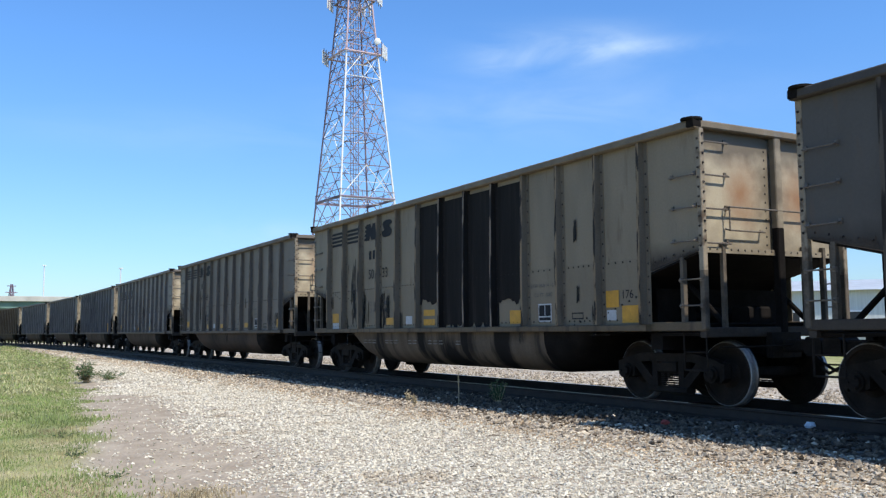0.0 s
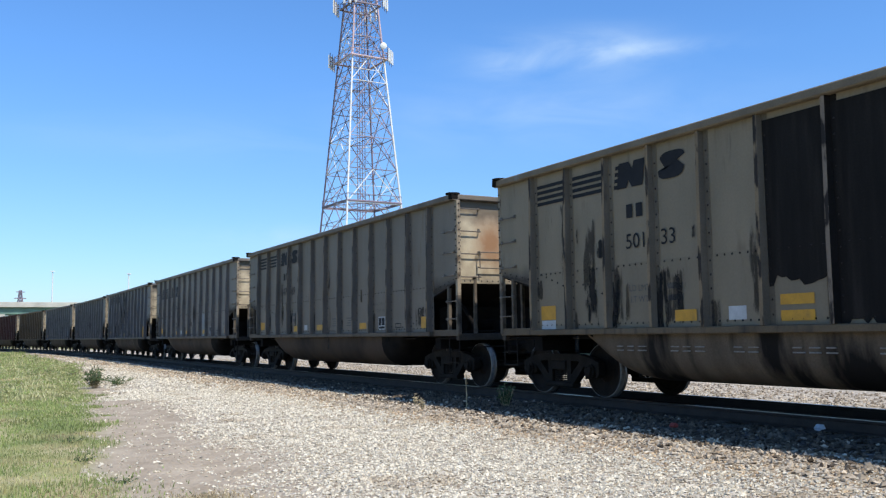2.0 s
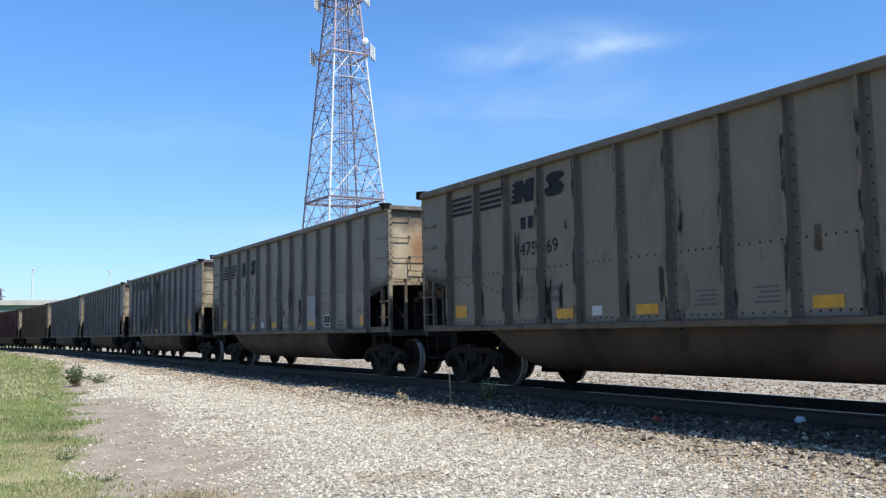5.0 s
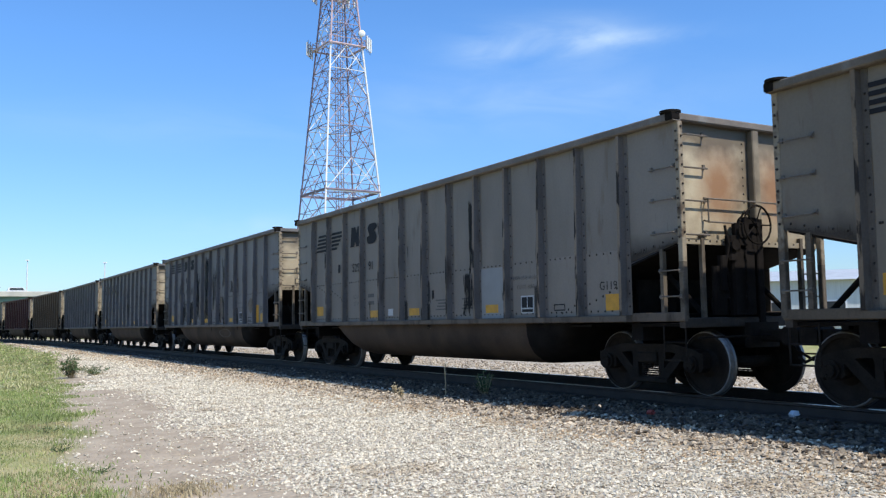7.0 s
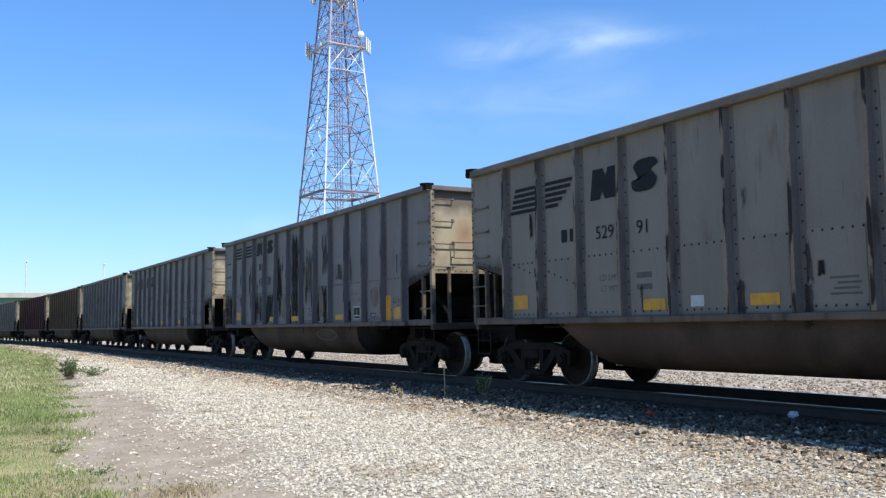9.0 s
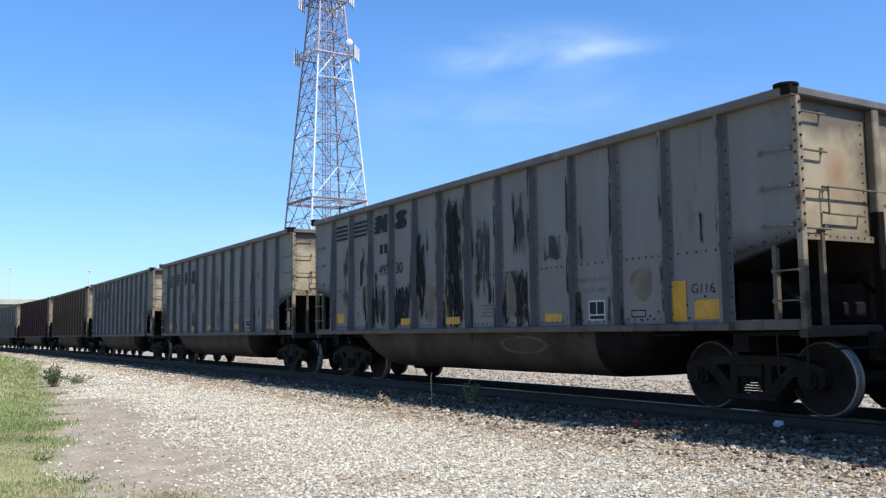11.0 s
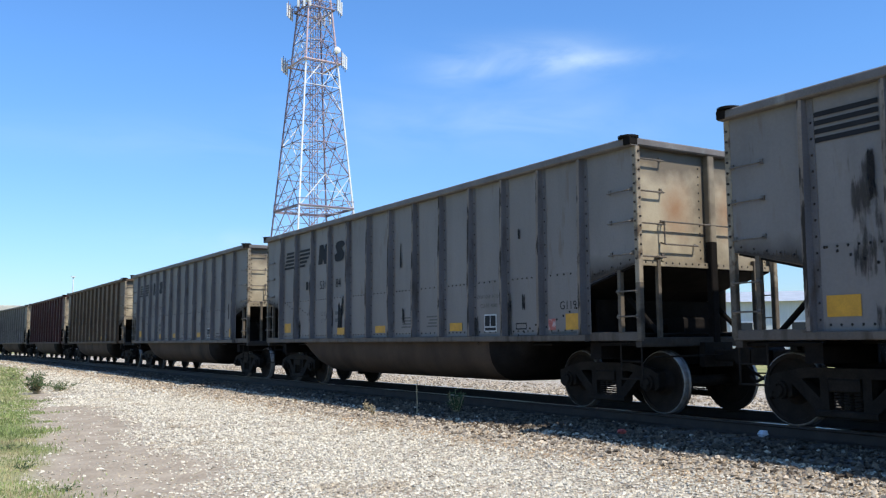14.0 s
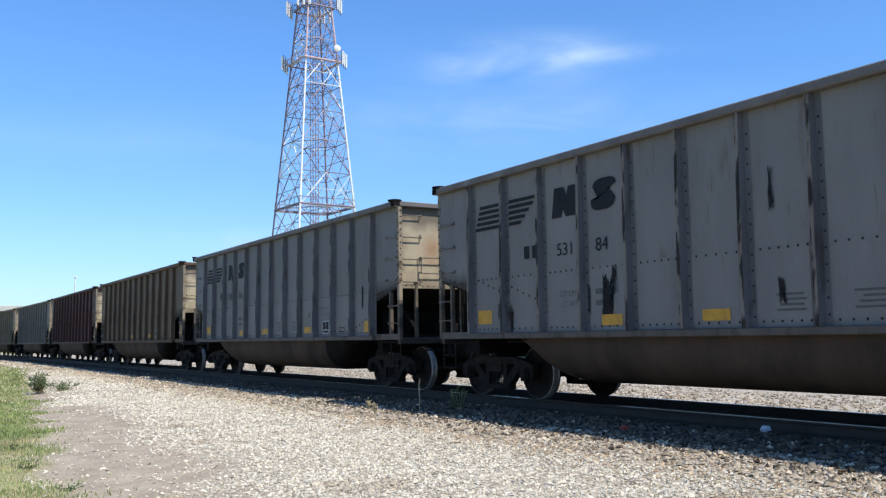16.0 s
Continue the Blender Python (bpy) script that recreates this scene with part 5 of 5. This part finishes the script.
RED_TAG = material("faded_red_decal", (0.36, 0.10, 0.08), rough=0.6, vary=0.25, scale=14, second=(0.4, 0.3, 0.28), second_at=(0.5, 0.6), second_scale=9)
RING = material("dried_pale_ring", (0.098, 0.08, 0.064), rough=0.85, vary=0.3, scale=7, spec=0.15)
FADED_WHITE = material("faded_chalk", (0.20, 0.185, 0.165), rough=0.7, vary=0.3, scale=9)
CARS, WHEELSETS = [], []

BIG0, BIG11 = (0, -0.28, 1.25, 0.44, 0.25), (11, 0.12, 1.33, 0.42, 0.24)
PLAIN = [BIG0, (3, 0.05, 1.27, 0.42, 0.15), (6, 0.0, 1.27, 0.45, 0.15), (8, -0.1, 1.25, 0.44, 0.16), BIG11]


def make_train():
    rng = random.Random(11)

    def drips(n, rust=0.3):
        return [(rng.randrange(12), rng.uniform(-0.3, 0.3), rng.uniform(1.6, 3.4), rng.uniform(0.15, 0.6), rng.uniform(0.25, 0.7), rng.random() < rust) for _ in range(n)]

    def foot_smears(n):
        """Grime that has run down beside the ribs."""
        return [(rng.randrange(12), rng.choice((-0.34, 0.4, 0.36)), rng.uniform(1.5, 2.1), rng.uniform(0.3, 0.9), rng.uniform(0.12, 0.3)) for _ in range(n)]

    grey_label = "grey steel coal gondola, sooty ribbed sides, coupled on the rails"
    make_car(-2, GREY, grey_label, ("506", "12"), yellow=PLAIN, streaks=drips(6))
    make_car(-1, SOOTED, "dark sooty coal gondola with ribbed sides, coupled on the rails", ("488", "07"), yellow=PLAIN, streaks=drips(8), white=[(11, 0.1, 1.13, 0.4, 0.2)])
    make_car(0, TAN, "tan coal gondola with black overpainted panels, on the rails", ("501", "33"), code="176",
             yellow=[(0, 0.22, 1.44, 0.3, 0.26), (0, -0.2, 1.2, 0.4, 0.26), (3, -0.22, 1.22, 0.48, 0.24), (6, 0.05, 1.42, 0.5, 0.13), (6, 0.05, 1.22, 0.5, 0.13), (8, -0.1, 1.25, 0.42, 0.16), BIG11],
             white=[(7, -0.02, 1.25, 0.3, 0.18), (11, 0.12, 1.14, 0.4, 0.18), (0, 0.25, 1.24, 0.22, 0.16)],
             black=[(6, 1.68, 3.78, 0.92, 3), (5, 1.15, 3.78, 0.92, 5), (4, 1.15, 3.78, 0.92, 8), (3, 1.62, 3.78, 0.92, 12)],
             streaks=[(10, -0.05, 2.3, 1.0, 1.6, False), (10, -0.3, 2.6, 0.3, 0.8, False), (9, 0.38, 2.0, 0.8, 1.0, False), (8, 0.38, 2.1, 0.95, 1.6, False), (8, 0.0, 2.0, 0.7, 0.9, False),
                      (11, -0.4, 3.0, 0.8, 0.7, True), (10, 0.3, 2.9, 0.35, 0.5, False), (8, -0.3, 2.6, 0.2, 0.4, False), (1, 0.1, 2.95, 0.4, 0.5, False), (1, 0.05, 1.85, 0.3, 0.5, False), (9, 0.1, 1.9, 0.6, 0.6, True)], graffiti=True, dark_ribs=(4, 5, 6),
             washes=foot_smears(9) + [(11, -0.38, 3.4, 1.5, 0.25), (10, 0.0, 3.0, 1.4, 0.5), (9, 0.3, 2.2, 1.0, 0.3), (8, 0.1, 2.1, 0.95, 0.6), (7, -0.35, 2.6, 1.4, 0.25)])
    make_car(1, DUSTY, grey_label, ("475", "69"), code="G116", yellow=PLAIN, white=[(7, 0.1, 1.28, 0.24, 0.15)],
             streaks=[(8, 0.35, 2.0, 0.8, 1.2, False), (8, 0.0, 1.9, 0.5, 0.8, False), (9, 0.2, 2.0, 0.7, 0.5, False), (5, 0.3, 3.0, 0.6, 0.6, False), (5, 0.3, 1.9, 0.8, 1.8, True)] + drips(5, 0.5), washes=foot_smears(10) + [(9, 0.2, 2.9, 1.5, 0.3), (0, 0.0, 1.75, 0.5, 0.7)])
    make_car(2, GREY, "grey coal gondola with a fresh repaint patch, on the rails", ("529", "91"), slanted=True, code="G119", yellow=PLAIN, white=[(7, 0.1, 1.28, 0.24, 0.15)],
             patches=[(3, 0.0, 1.17, 0.8, 0.92)], streaks=[(4, -0.3, 3.7, 1.7, 1.4, False), (4, -0.17, 2.12, 0.82, 2.4, False), (5, 0.2, 1.8, 0.2, 0.6, False)] + drips(3), brake=True, washes=foot_smears(6))
    make_car(3, PALE, "pale grey coal gondola, black drips, scabbed paint, on the rails", ("492", "30"), code="G116",
             yellow=[(0, 0.3, 1.2, 0.26, 0.55), (0, -0.2, 1.22, 0.46, 0.26), (3, 0.0, 1.24, 0.44, 0.13), (6, 0.05, 1.24, 0.5, 0.14), (8, -0.1, 1.25, 0.42, 0.14), BIG11],
             streaks=[(6, 0.02, 3.8, 2.2, 3.4, False), (6, 0.0, 3.8, 1.7, 2.0, False), (10, 0.0, 2.9, 0.7, 0.9, False), (10, -0.2, 2.3, 0.8, 1.0, True), (9, 0.25, 2.7, 1.2, 0.8, False), (8, 0.2, 2.2, 0.9, 2.0, False), (8, -0.2, 2.2, 0.8, 1.5, False), (7, 0.25, 3.1, 1.6, 1.6, False),
                      (7, -0.1, 2.1, 1.0, 3.4, True), (6, 0.2, 2.1, 1.0, 3.0, True), (6, 0.0, 1.9, 0.7, 2.6, False), (4, 0.2, 2.1, 1.0, 3.0, True), (4, -0.1, 2.0, 0.9, 1.4, False), (4, 0.35, 2.2, 1.0, 1.0, False),
                      (5, 0.2, 3.0, 1.3, 0.8, True), (1, 0.0, 2.0, 0.6, 3.2, True), (2, 0.3, 2.8, 0.6, 0.4, True), (6, -0.25, 2.2, 0.9, 2.2, False), (9, 0.38, 2.0, 0.8, 1.4, False), (10, -0.36, 2.1, 0.9, 1.8, False),
                      (11, -0.3, 3.2, 0.6, 0.6, False), (9, -0.1, 2.1, 0.8, 1.2, False), (7, 0.36, 3.3, 1.4, 1.2, False), (5, 0.35, 3.3, 0.9, 0.5, False), (5, -0.2, 2.1, 0.5, 0.7, False),
                      (4, -0.3, 2.2, 1.0, 2.2, False), (4, 0.0, 3.4, 0.8, 0.5, False)] + drips(4), ring_stain=True,
             washes=foot_smears(10) + [(9, 0.1, 2.2, 1.05, 0.8), (8, 0.05, 2.15, 0.95, 0.85), (7, 0.2, 2.9, 1.7, 0.6), (6, 0.0, 3.8, 2.0, 0.9), (6, 0.0, 2.2, 1.0, 0.9), (4, 0.0, 2.25, 1.1, 0.9), (10, -0.25, 2.2, 1.0, 0.6), (11, -0.2, 3.2, 1.6, 0.5), (5, 0.0, 3.4, 1.8, 0.7), (4, -0.1, 3.6, 1.3, 0.6), (3, 0.0, 2.7, 0.5, 0.8)])
    make_car(4, COOL, "grey coal gondola with one black streak, on the rails", ("531", "84"), slanted=True, code="G119", yellow=PLAIN,
             streaks=[(8, -0.05, 2.08, 0.82, 1.7, False), (8, -0.03, 2.0, 0.72, 1.5, False), (8, -0.18, 2.2, 0.5, 0.7, False), (5, 0.1, 3.2, 0.6, 0.5, False), (1, 0.1, 3.0, 0.2, 0.4, False), (1, 0.0, 1.9, 0.3, 0.6, False), (5, 0.0, 1.8, 0.35, 0.7, False)], washes=foot_smears(7), red_tag=True)
    make_car(5, COOL, grey_label, ("530", "16"), slanted=True, yellow=PLAIN, streaks=drips(6))
    make_car(6, BROWN, "rust-brown coal gondola with streaked ribs, coupled on the rails", yellow=PLAIN[:3], streaks=drips(10, 0.6), mark=False)
    make_car(7, OXIDE, "oxide red coal gondola, sooty and rusted, coupled on the rails", streaks=drips(6), mark=False)
    for k in range(8, 16):
        make_car(k, (GREY, TAN, GREY, BROWN)[k % 4], grey_label if k % 4 in (0, 2) else "weathered tan coal gondola, coupled on the rails", yellow=PLAIN[:2], streaks=drips(4), mark=False)


# ---- lattice tower ----
TOWER_RED = material("faded_orange_tower_paint", (0.50, 0.36, 0.37), rough=0.6, vary=0.2, scale=0.6)
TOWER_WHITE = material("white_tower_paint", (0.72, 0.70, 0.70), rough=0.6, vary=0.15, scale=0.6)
TOWER_GREY = material("grey_lilac_tower_steel", (0.20, 0.155, 0.195), rough=0.55, vary=0.2, scale=0.5)
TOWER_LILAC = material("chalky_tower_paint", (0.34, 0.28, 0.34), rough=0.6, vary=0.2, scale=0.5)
ANTENNA = material("antenna_plastic", (0.70, 0.70, 0.69), rough=0.5, vary=0.1, scale=2)
TOWER_AT, TOWER_DIST = 23.60, 130.0


def make_tower():
    a = radians(TOWER_AT)
    x, y = TOWER_DIST * math.sin(a), TOWER_DIST * math.cos(a)
    z0 = ground_z(x, y)
    tower = thing("lattice_tower", "tall red and white steel lattice radio tower", "tower", pose(x, y, z0, 0, 0, -TOWER_AT - 19.0))
    base_r, top_r, height = 8.35, 1.85, 58.0

    def radius(z):
        return base_r + (top_r - base_r) * z / height

    def corner(i, z):
        t = math.pi / 2 * i
        return Vector((radius(z) * math.cos(t), radius(z) * math.sin(t), z))
    levels = [0.0, 5.6, 10.6, 15.4, 20.4, 25.4, 30.2, 34.6, 38.6, 42.2, 45.6, 48.8, 51.8, 54.6, 57.2, 58.0]

    def paint(z):
        return TOWER_RED if (z > 42.0 or z < 10) else TOWER_WHITE
    # legs 0 and 3 carry the band paint, legs 1 and 2 dark lilac-grey
    for i in range(4):
        for z0_, z1_ in zip(levels, levels[1:]):
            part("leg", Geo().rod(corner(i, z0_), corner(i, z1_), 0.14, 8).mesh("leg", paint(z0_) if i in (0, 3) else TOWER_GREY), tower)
    for n, (za, zb) in enumerate(zip(levels, levels[1:])):
        thin = 0.062 if za < 42 else 0.055
        for i in range(4):
            g = Geo()
            p, q, r, s = corner(i, za), corner(i + 1, za), corner(i, zb), corner(i + 1, zb)
            top = (r + s) / 2
            mid = (p + q + r + s) / 4
            g.rod(p, q, thin * 1.1, 5)
            g.rod(p, top, thin * 1.2, 5)
            g.rod(q, top, thin * 1.2, 5)
            # redundant members
            for c, d in ((p, r), (q, s)):
                h = (c + top) / 2
                g.rod(h, (c + d) / 2, thin * 0.8, 4)
                g.rod(h, c + (d - c) * 0.98, thin * 0.8, 4)
                g.rod(h, (p + q) / 2, thin * 0.8, 4)
            hp, hq = (p + top) / 2, (q + top) / 2
            g.rod(hp, hq, thin * 0.8, 4)
            g.rod((p + r) / 2, hp, thin * 0.8, 4)
            g.rod((q + s) / 2, hq, thin * 0.8, 4)
            far = (corner(i + 2, zb) + corner(i + 3, zb)) / 2
            g.rod(top, top.lerp(far, 0.5), thin * 0.7, 4)
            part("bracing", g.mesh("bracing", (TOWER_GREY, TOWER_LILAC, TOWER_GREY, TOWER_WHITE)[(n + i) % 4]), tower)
        if n % 2 == 0:
            g = Geo()
            for i in range(4):
                m0, m1 = (corner(i, za) + corner(i + 1, za)) / 2, (corner(i + 1, za) + corner(i + 2, za)) / 2
                g.rod(m0, m1, thin, 4)
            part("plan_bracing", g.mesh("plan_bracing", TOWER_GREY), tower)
    # waveguide ladder up the middle
    g = Geo()
    for dx in (-0.7, -0.3, 0.1, 0.5):
        g.rod((dx, 0.3, 0), (dx, 0.3, 57), 0.06, 5)
    for i in range(70):
        g.rod((-0.7, 0.3, 0.8 * i + 0.4), (0.5, 0.3, 0.8 * i + 0.4), 0.03, 4)
    part("cable_ladder", g.mesh("cable_ladder", TOWER_GREY), tower)
    # platforms
    for z, mat, over in ((20.6, TOWER_GREY, 0.1), (42.3, TOWER_RED, 0.55), (50.6, TOWER_GREY, 0.5)):
        g = Geo()
        for i in range(4):
            p, q = corner(i, z), corner(i + 1, z)
            p, q = p + p.normalized() * 0, q
            p = Vector((p.x, p.y, z)) * 1.0
            k = 1 + over / radius(z)
            p, q = Vector((p.x * k, p.y * k, z)), Vector((q.x * k, q.y * k, z))
            g.rod(p, q, 0.14, 6)
            g.rod(p + Vector((0, 0, 1.0)), q + Vector((0, 0, 1.0)), 0.05, 5)
            for u in (0, 0.2, 0.4, 0.6, 0.8):
                c = p.lerp(q, u)
                g.rod(c, c + Vector((0, 0, 1.0)), 0.035, 4)
                g.rod(c, c * 0.85 + Vector((0, 0, z * 0.15)), 0.06, 4)
        part("platform", g.mesh("platform", mat), tower)
    # sector panels: (bearing in the tower's plane, height, count, length)
    panel = Geo().box(-0.16, 0.16, -0.09, 0.09, -1.0, 1.0, bevel=0.04).mesh("antenna_panel", ANTENNA)
    pole = Geo().rod((0, 0, -1.3), (0, 0, 1.3), 0.05, 6).mesh("antenna_pole", TOWER_GREY)
    for z, out in ((42.6, 1.0), (51.0, 1.2)):
        for deg in (0, 90, 180, 270):
            t = radians(deg)
            for k in (-1.1, -0.2, 0.7) if z > 50 or deg in (0, 180) else ():
                r = radius(z) + out
                c = Vector((r * math.cos(t) - k * math.sin(t), r * math.sin(t) + k * math.cos(t), z))
                mount = part("antenna_pole", pole, tower, at=pose(c.x, c.y, z))
                part("antenna_panel", panel, mount, "pale antenna panel", at=pose(0.18 * math.cos(t), 0.18 * math.sin(t), 0, 0, 0, deg + 90))
                part("antenna_arm", Geo().rod(c * 0.78 + Vector((0, 0, z * 0.22)), c, 0.05, 5).mesh("antenna_arm", TOWER_GREY), tower)
    # dishes on the legs
    for i, z, r, turn in ((0, 44.2, 0.5, -60), (1, 50.5, 0.5, 200), (3, 51.5, 0.6, -90), (0, 54.5, 0.5, -40)):
        c = corner(i, z) * 1.0
        g = Geo().lathe([(-0.35, 0.0), (-0.33, r * 0.5), (-0.2, r), (0.05, r), (0.12, r * 0.7), (0.16, 0.0)], 18)
        t = radians(turn)
        part("dish", g.mesh("dish", ANTENNA, smooth=True), tower, "white microwave dish", at=pose(c.x + 0.7 * math.cos(t), c.y + 0.7 * math.sin(t), z, 0, 0, turn + 180))


# ---- bridge, masts and buildings beyond the line ----
CONCRETE = material("pale_bridge_concrete", (0.42, 0.40, 0.35), rough=0.85, vary=0.15, scale=0.5, bump=0.1, bump_scale=4)
GIRDER = material("green_girder_paint", (0.12, 0.20, 0.16), rough=0.6, vary=0.15, scale=0.6)
ASPHALT = material("asphalt", (0.06, 0.06, 0.06), rough=0.9, vary=0.2, scale=2)
BRICK = material("red_brick_wall", (0.34, 0.16, 0.115), rough=0.9, vary=0.2, scale=6, fine=14, bump=0.2, bump_scale=12)
SIDING = material("pale_metal_siding", (0.55, 0.56, 0.55), rough=0.6, vary=0.1, scale=2, stretch=(6, 6, 0.3))
ROOF = material("grey_metal_roof", (0.42, 0.44, 0.45), rough=0.5, vary=0.12, scale=1.5)
GLASS = material("dark_window_glass", (0.03, 0.035, 0.04), rough=0.1, vary=0.05, scale=1, spec=0.7)


def make_bridge():
    b = thing("road_overpass", "road overpass with pale parapet and green girders", "bridge", pose(0, 205, 0), kind="structure")
    part("deck", Geo().box(-110, 150, -6, 6, 7.75, 8.1).mesh("deck", ASPHALT), b)
    for y in (-6.2, 6.0):
        part("parapet", Geo().box(-110, 150, y, y + 0.25, 7.7, 8.75, bevel=0.04).mesh("parapet", CONCRETE), b)
    for y in (-5.2, -1.8, 1.6, 5.0):
        part("girder", Geo().box(-110, 150, y - 0.2, y + 0.2, 6.3, 7.75).mesh("girder", GIRDER), b)
    for x in (-70, -36, 8, 44, 80, 116):
        g = Geo().box(x - 1, x + 1, -5.6, 5.6, 5.3, 6.3, bevel=0.1)
        for y in (-4, 0, 4):
            g.rod((x, y, -0.6), (x, y, 5.3), 0.55, 12)
        part("pier", g.mesh("pier", CONCRETE), b)


def make_mast(az, el, dist):
    a = radians(az)
    x, y, h = dist * math.sin(a), dist * math.cos(a), dist * math.tan(radians(el)) + 1.08
    m = thing("light_mast", "slender pale highway light mast", "street lamp", pose(x, y, -0.5), "highway light masts")
    part("pole", Geo().rod((0, 0, 0), (0, 0, h + 0.5), 0.22, 8, r2=0.12).mesh("pole", ANTENNA), m)
    g = Geo()
    for i in range(6):
        t = math.pi / 3 * i
        g.box(0.3 * math.cos(t) - 0.12, 0.3 * math.cos(t) + 0.12, 0.3 * math.sin(t) - 0.12, 0.3 * math.sin(t) + 0.12, h + 0.25, h + 0.5)
    part("lamp_head", g.mesh("lamp_head", ANTENNA), m)


def make_building(name, label, at, turn, size, wall_mat, roof_rise, windows, storeys=1):
    """A box of walls with openings filled by framed panes, and a gable or flat roof."""
    w, d, h = size
    z = ground_z(*at)
    b = thing(name, label, "building", pose(at[0], at[1], z, 0, 0, turn))
    part("wall", Geo().box(-w / 2, w / 2, -d / 2, d / 2, -0.2, h).mesh("wall", wall_mat), b)
    if roof_rise > 0:
        g = Geo().prism([(-d / 2 - 0.4, h), (d / 2 + 0.4, h), (0, h + roof_rise)], 0, -w / 2 - 0.3, w / 2 + 0.3)
    else:
        g = Geo().box(-w / 2 - 0.15, w / 2 + 0.15, -d / 2 - 0.15, d / 2 + 0.15, h, h + 0.35)
    part("roof", g.mesh("roof", ROOF), b)
    for s in range(storeys):
        for i in range(windows):
            x = -w / 2 + (i + 0.5) * w / windows
            zz = 1.0 + s * 3.2
            win = part("window", Geo().box(-0.65, 0.65, -0.06, 0.02, 0, 1.5).mesh("window", TOWER_WHITE), b, at=pose(x, -d / 2, zz))
            part("pane", Geo().box(-0.56, 0.56, -0.075, -0.065, 0.09, 1.41).mesh("pane", GLASS), win)


def make_beyond():
    make_bridge()
    make_pylon()
    make_vehicle("car", "white car driving over the bridge", CAR_WHITE, 4.6, 1.6, -2.2, 16.5 - 14 * 7, 14.0)
    make_vehicle("van", "white van driving over the bridge", CAR_WHITE, 5.6, 2.2, 2.2, 19.6 + 9.5 * 8, -9.5)
    make_mast(5.05, 4.05, 230)
    make_mast(9.3, 3.95, 215)
    make_building("warehouse", "long pale metal warehouse beyond the line", (49.0, 36.0), -52, (16, 14, 3.6), SIDING, 0.9, 5)
    make_building("brick_building", "red brick building with pale trim beyond the line", (44.5, 47.5), -45, (10, 9, 4.6), BRICK, 1.3, 3)
    make_building("brick_house", "brick and pale house with a grey gable beyond the line", (52.0, 26.5), -62, (7, 8, 4.9), BRICK, 1.6, 2)


def make_pylon():
    """A far power-line pylon: four leaning legs, cross arms, bracing."""
    a, dist = radians(3.35), 420.0
    h = dist * math.tan(radians(2.95)) + 1.1
    py = thing("power_pylon", "far steel power-line pylon", "pylon", pose(dist * math.sin(a), dist * math.cos(a), -0.5, 0, 0, 20))
    for sx in (-1, 1):
        for sy in (-1, 1):
            part("leg", Geo().pipe([(sx * 3, sy * 3, 0), (sx * 0.9, sy * 0.9, h * 0.7), (sx * 0.3, sy * 0.3, h)], 0.22, 5).mesh("leg", TOWER_GREY), py)
    for z, w in ((h * 0.70, 2.0), (h * 0.84, 2.4), (h * 0.96, 1.8)):
        part("cross_arm", Geo().box(-w, w, -0.25, 0.25, z, z + 0.35).mesh("cross_arm", TOWER_GREY), py)
    g = Geo()
    for i in range(7):
        z0, z1 = h * i / 8, h * (i + 1) / 8
        r0, r1 = 3 - 2.7 * z0 / h, 3 - 2.7 * z1 / h
        for s in (-1, 1):
            g.rod((-r0, s * r0, z0), (r1, s * r1, z1), 0.13, 4)
            g.rod((r0, s * r0, z0), (-r1, s * r1, z1), 0.13, 4)
    part("lacing", g.mesh("lacing", TOWER_GREY), py, kind="stuff")


CAR_WHITE = material("white_vehicle_paint", (0.75, 0.75, 0.75), rough=0.3, vary=0.05, scale=2)
CAR_DARK = material("dark_vehicle_paint", (0.06, 0.05, 0.06), rough=0.3, vary=0.05, scale=2)
VEHICLES = []


def make_vehicle(name, label, paint, length, height, lane, start, speed):
    """A road vehicle seen from the side: body, cabin, windows, four wheels."""
    v = thing(name, label, "vehicle", pose(start, 205 + lane, 8.1))
    half = length / 2
    d = 1 if speed > 0 else -1
    body = [(-half, 0.35), (half, 0.35), (half, 0.75), (half * 0.55, 0.95), (half * 0.25, height), (-half * 0.85, height), (-half, 0.95)]
    part("body", Geo().prism([(x * d, z) for x, z in body], 1, -0.9, 0.9).mesh("body", paint), v)
    for s in (-1, 1):
        part("side_window", Geo().prism([(d * x, z) for x, z in ((half * 0.45, 0.98), (half * 0.22, height - 0.12), (-half * 0.78, height - 0.12), (-half * 0.8, 0.98))], 1, s * 0.905, s * 0.915).mesh("side_window", GLASS), v)
        for x in (-half * 0.62, half * 0.62):
            part("wheel", Geo().rod((x, s * 0.72, 0.34), (x, s * 0.93, 0.34), 0.34, 14).mesh("wheel", CAR_DARK), v)
    VEHICLES.append((v, start, speed, lane))


# ---- what moves ----
def motions():
    for v, start, speed, lane in VEHICLES:
        walk(v, [(t, pose(start + speed * t, 205 + lane, 8.1)) for t in (0, 4, 8, 12, 16)])
    for k, car in CARS:
        walk(car, [(t, on_track(car_centre(k, t))) for t in [i * 1.0 for i in range(17)]])
    for axle, y in WHEELSETS:
        rows = []
        for i in range(129):
            t = i * 0.125
            rows.append((t, pose(0, y, 0.46, math.degrees(travelled(t) / 0.46), 0, 0)))
        walk(axle, rows)


make_train()
make_tower()
make_beyond()
make_track()
motions()
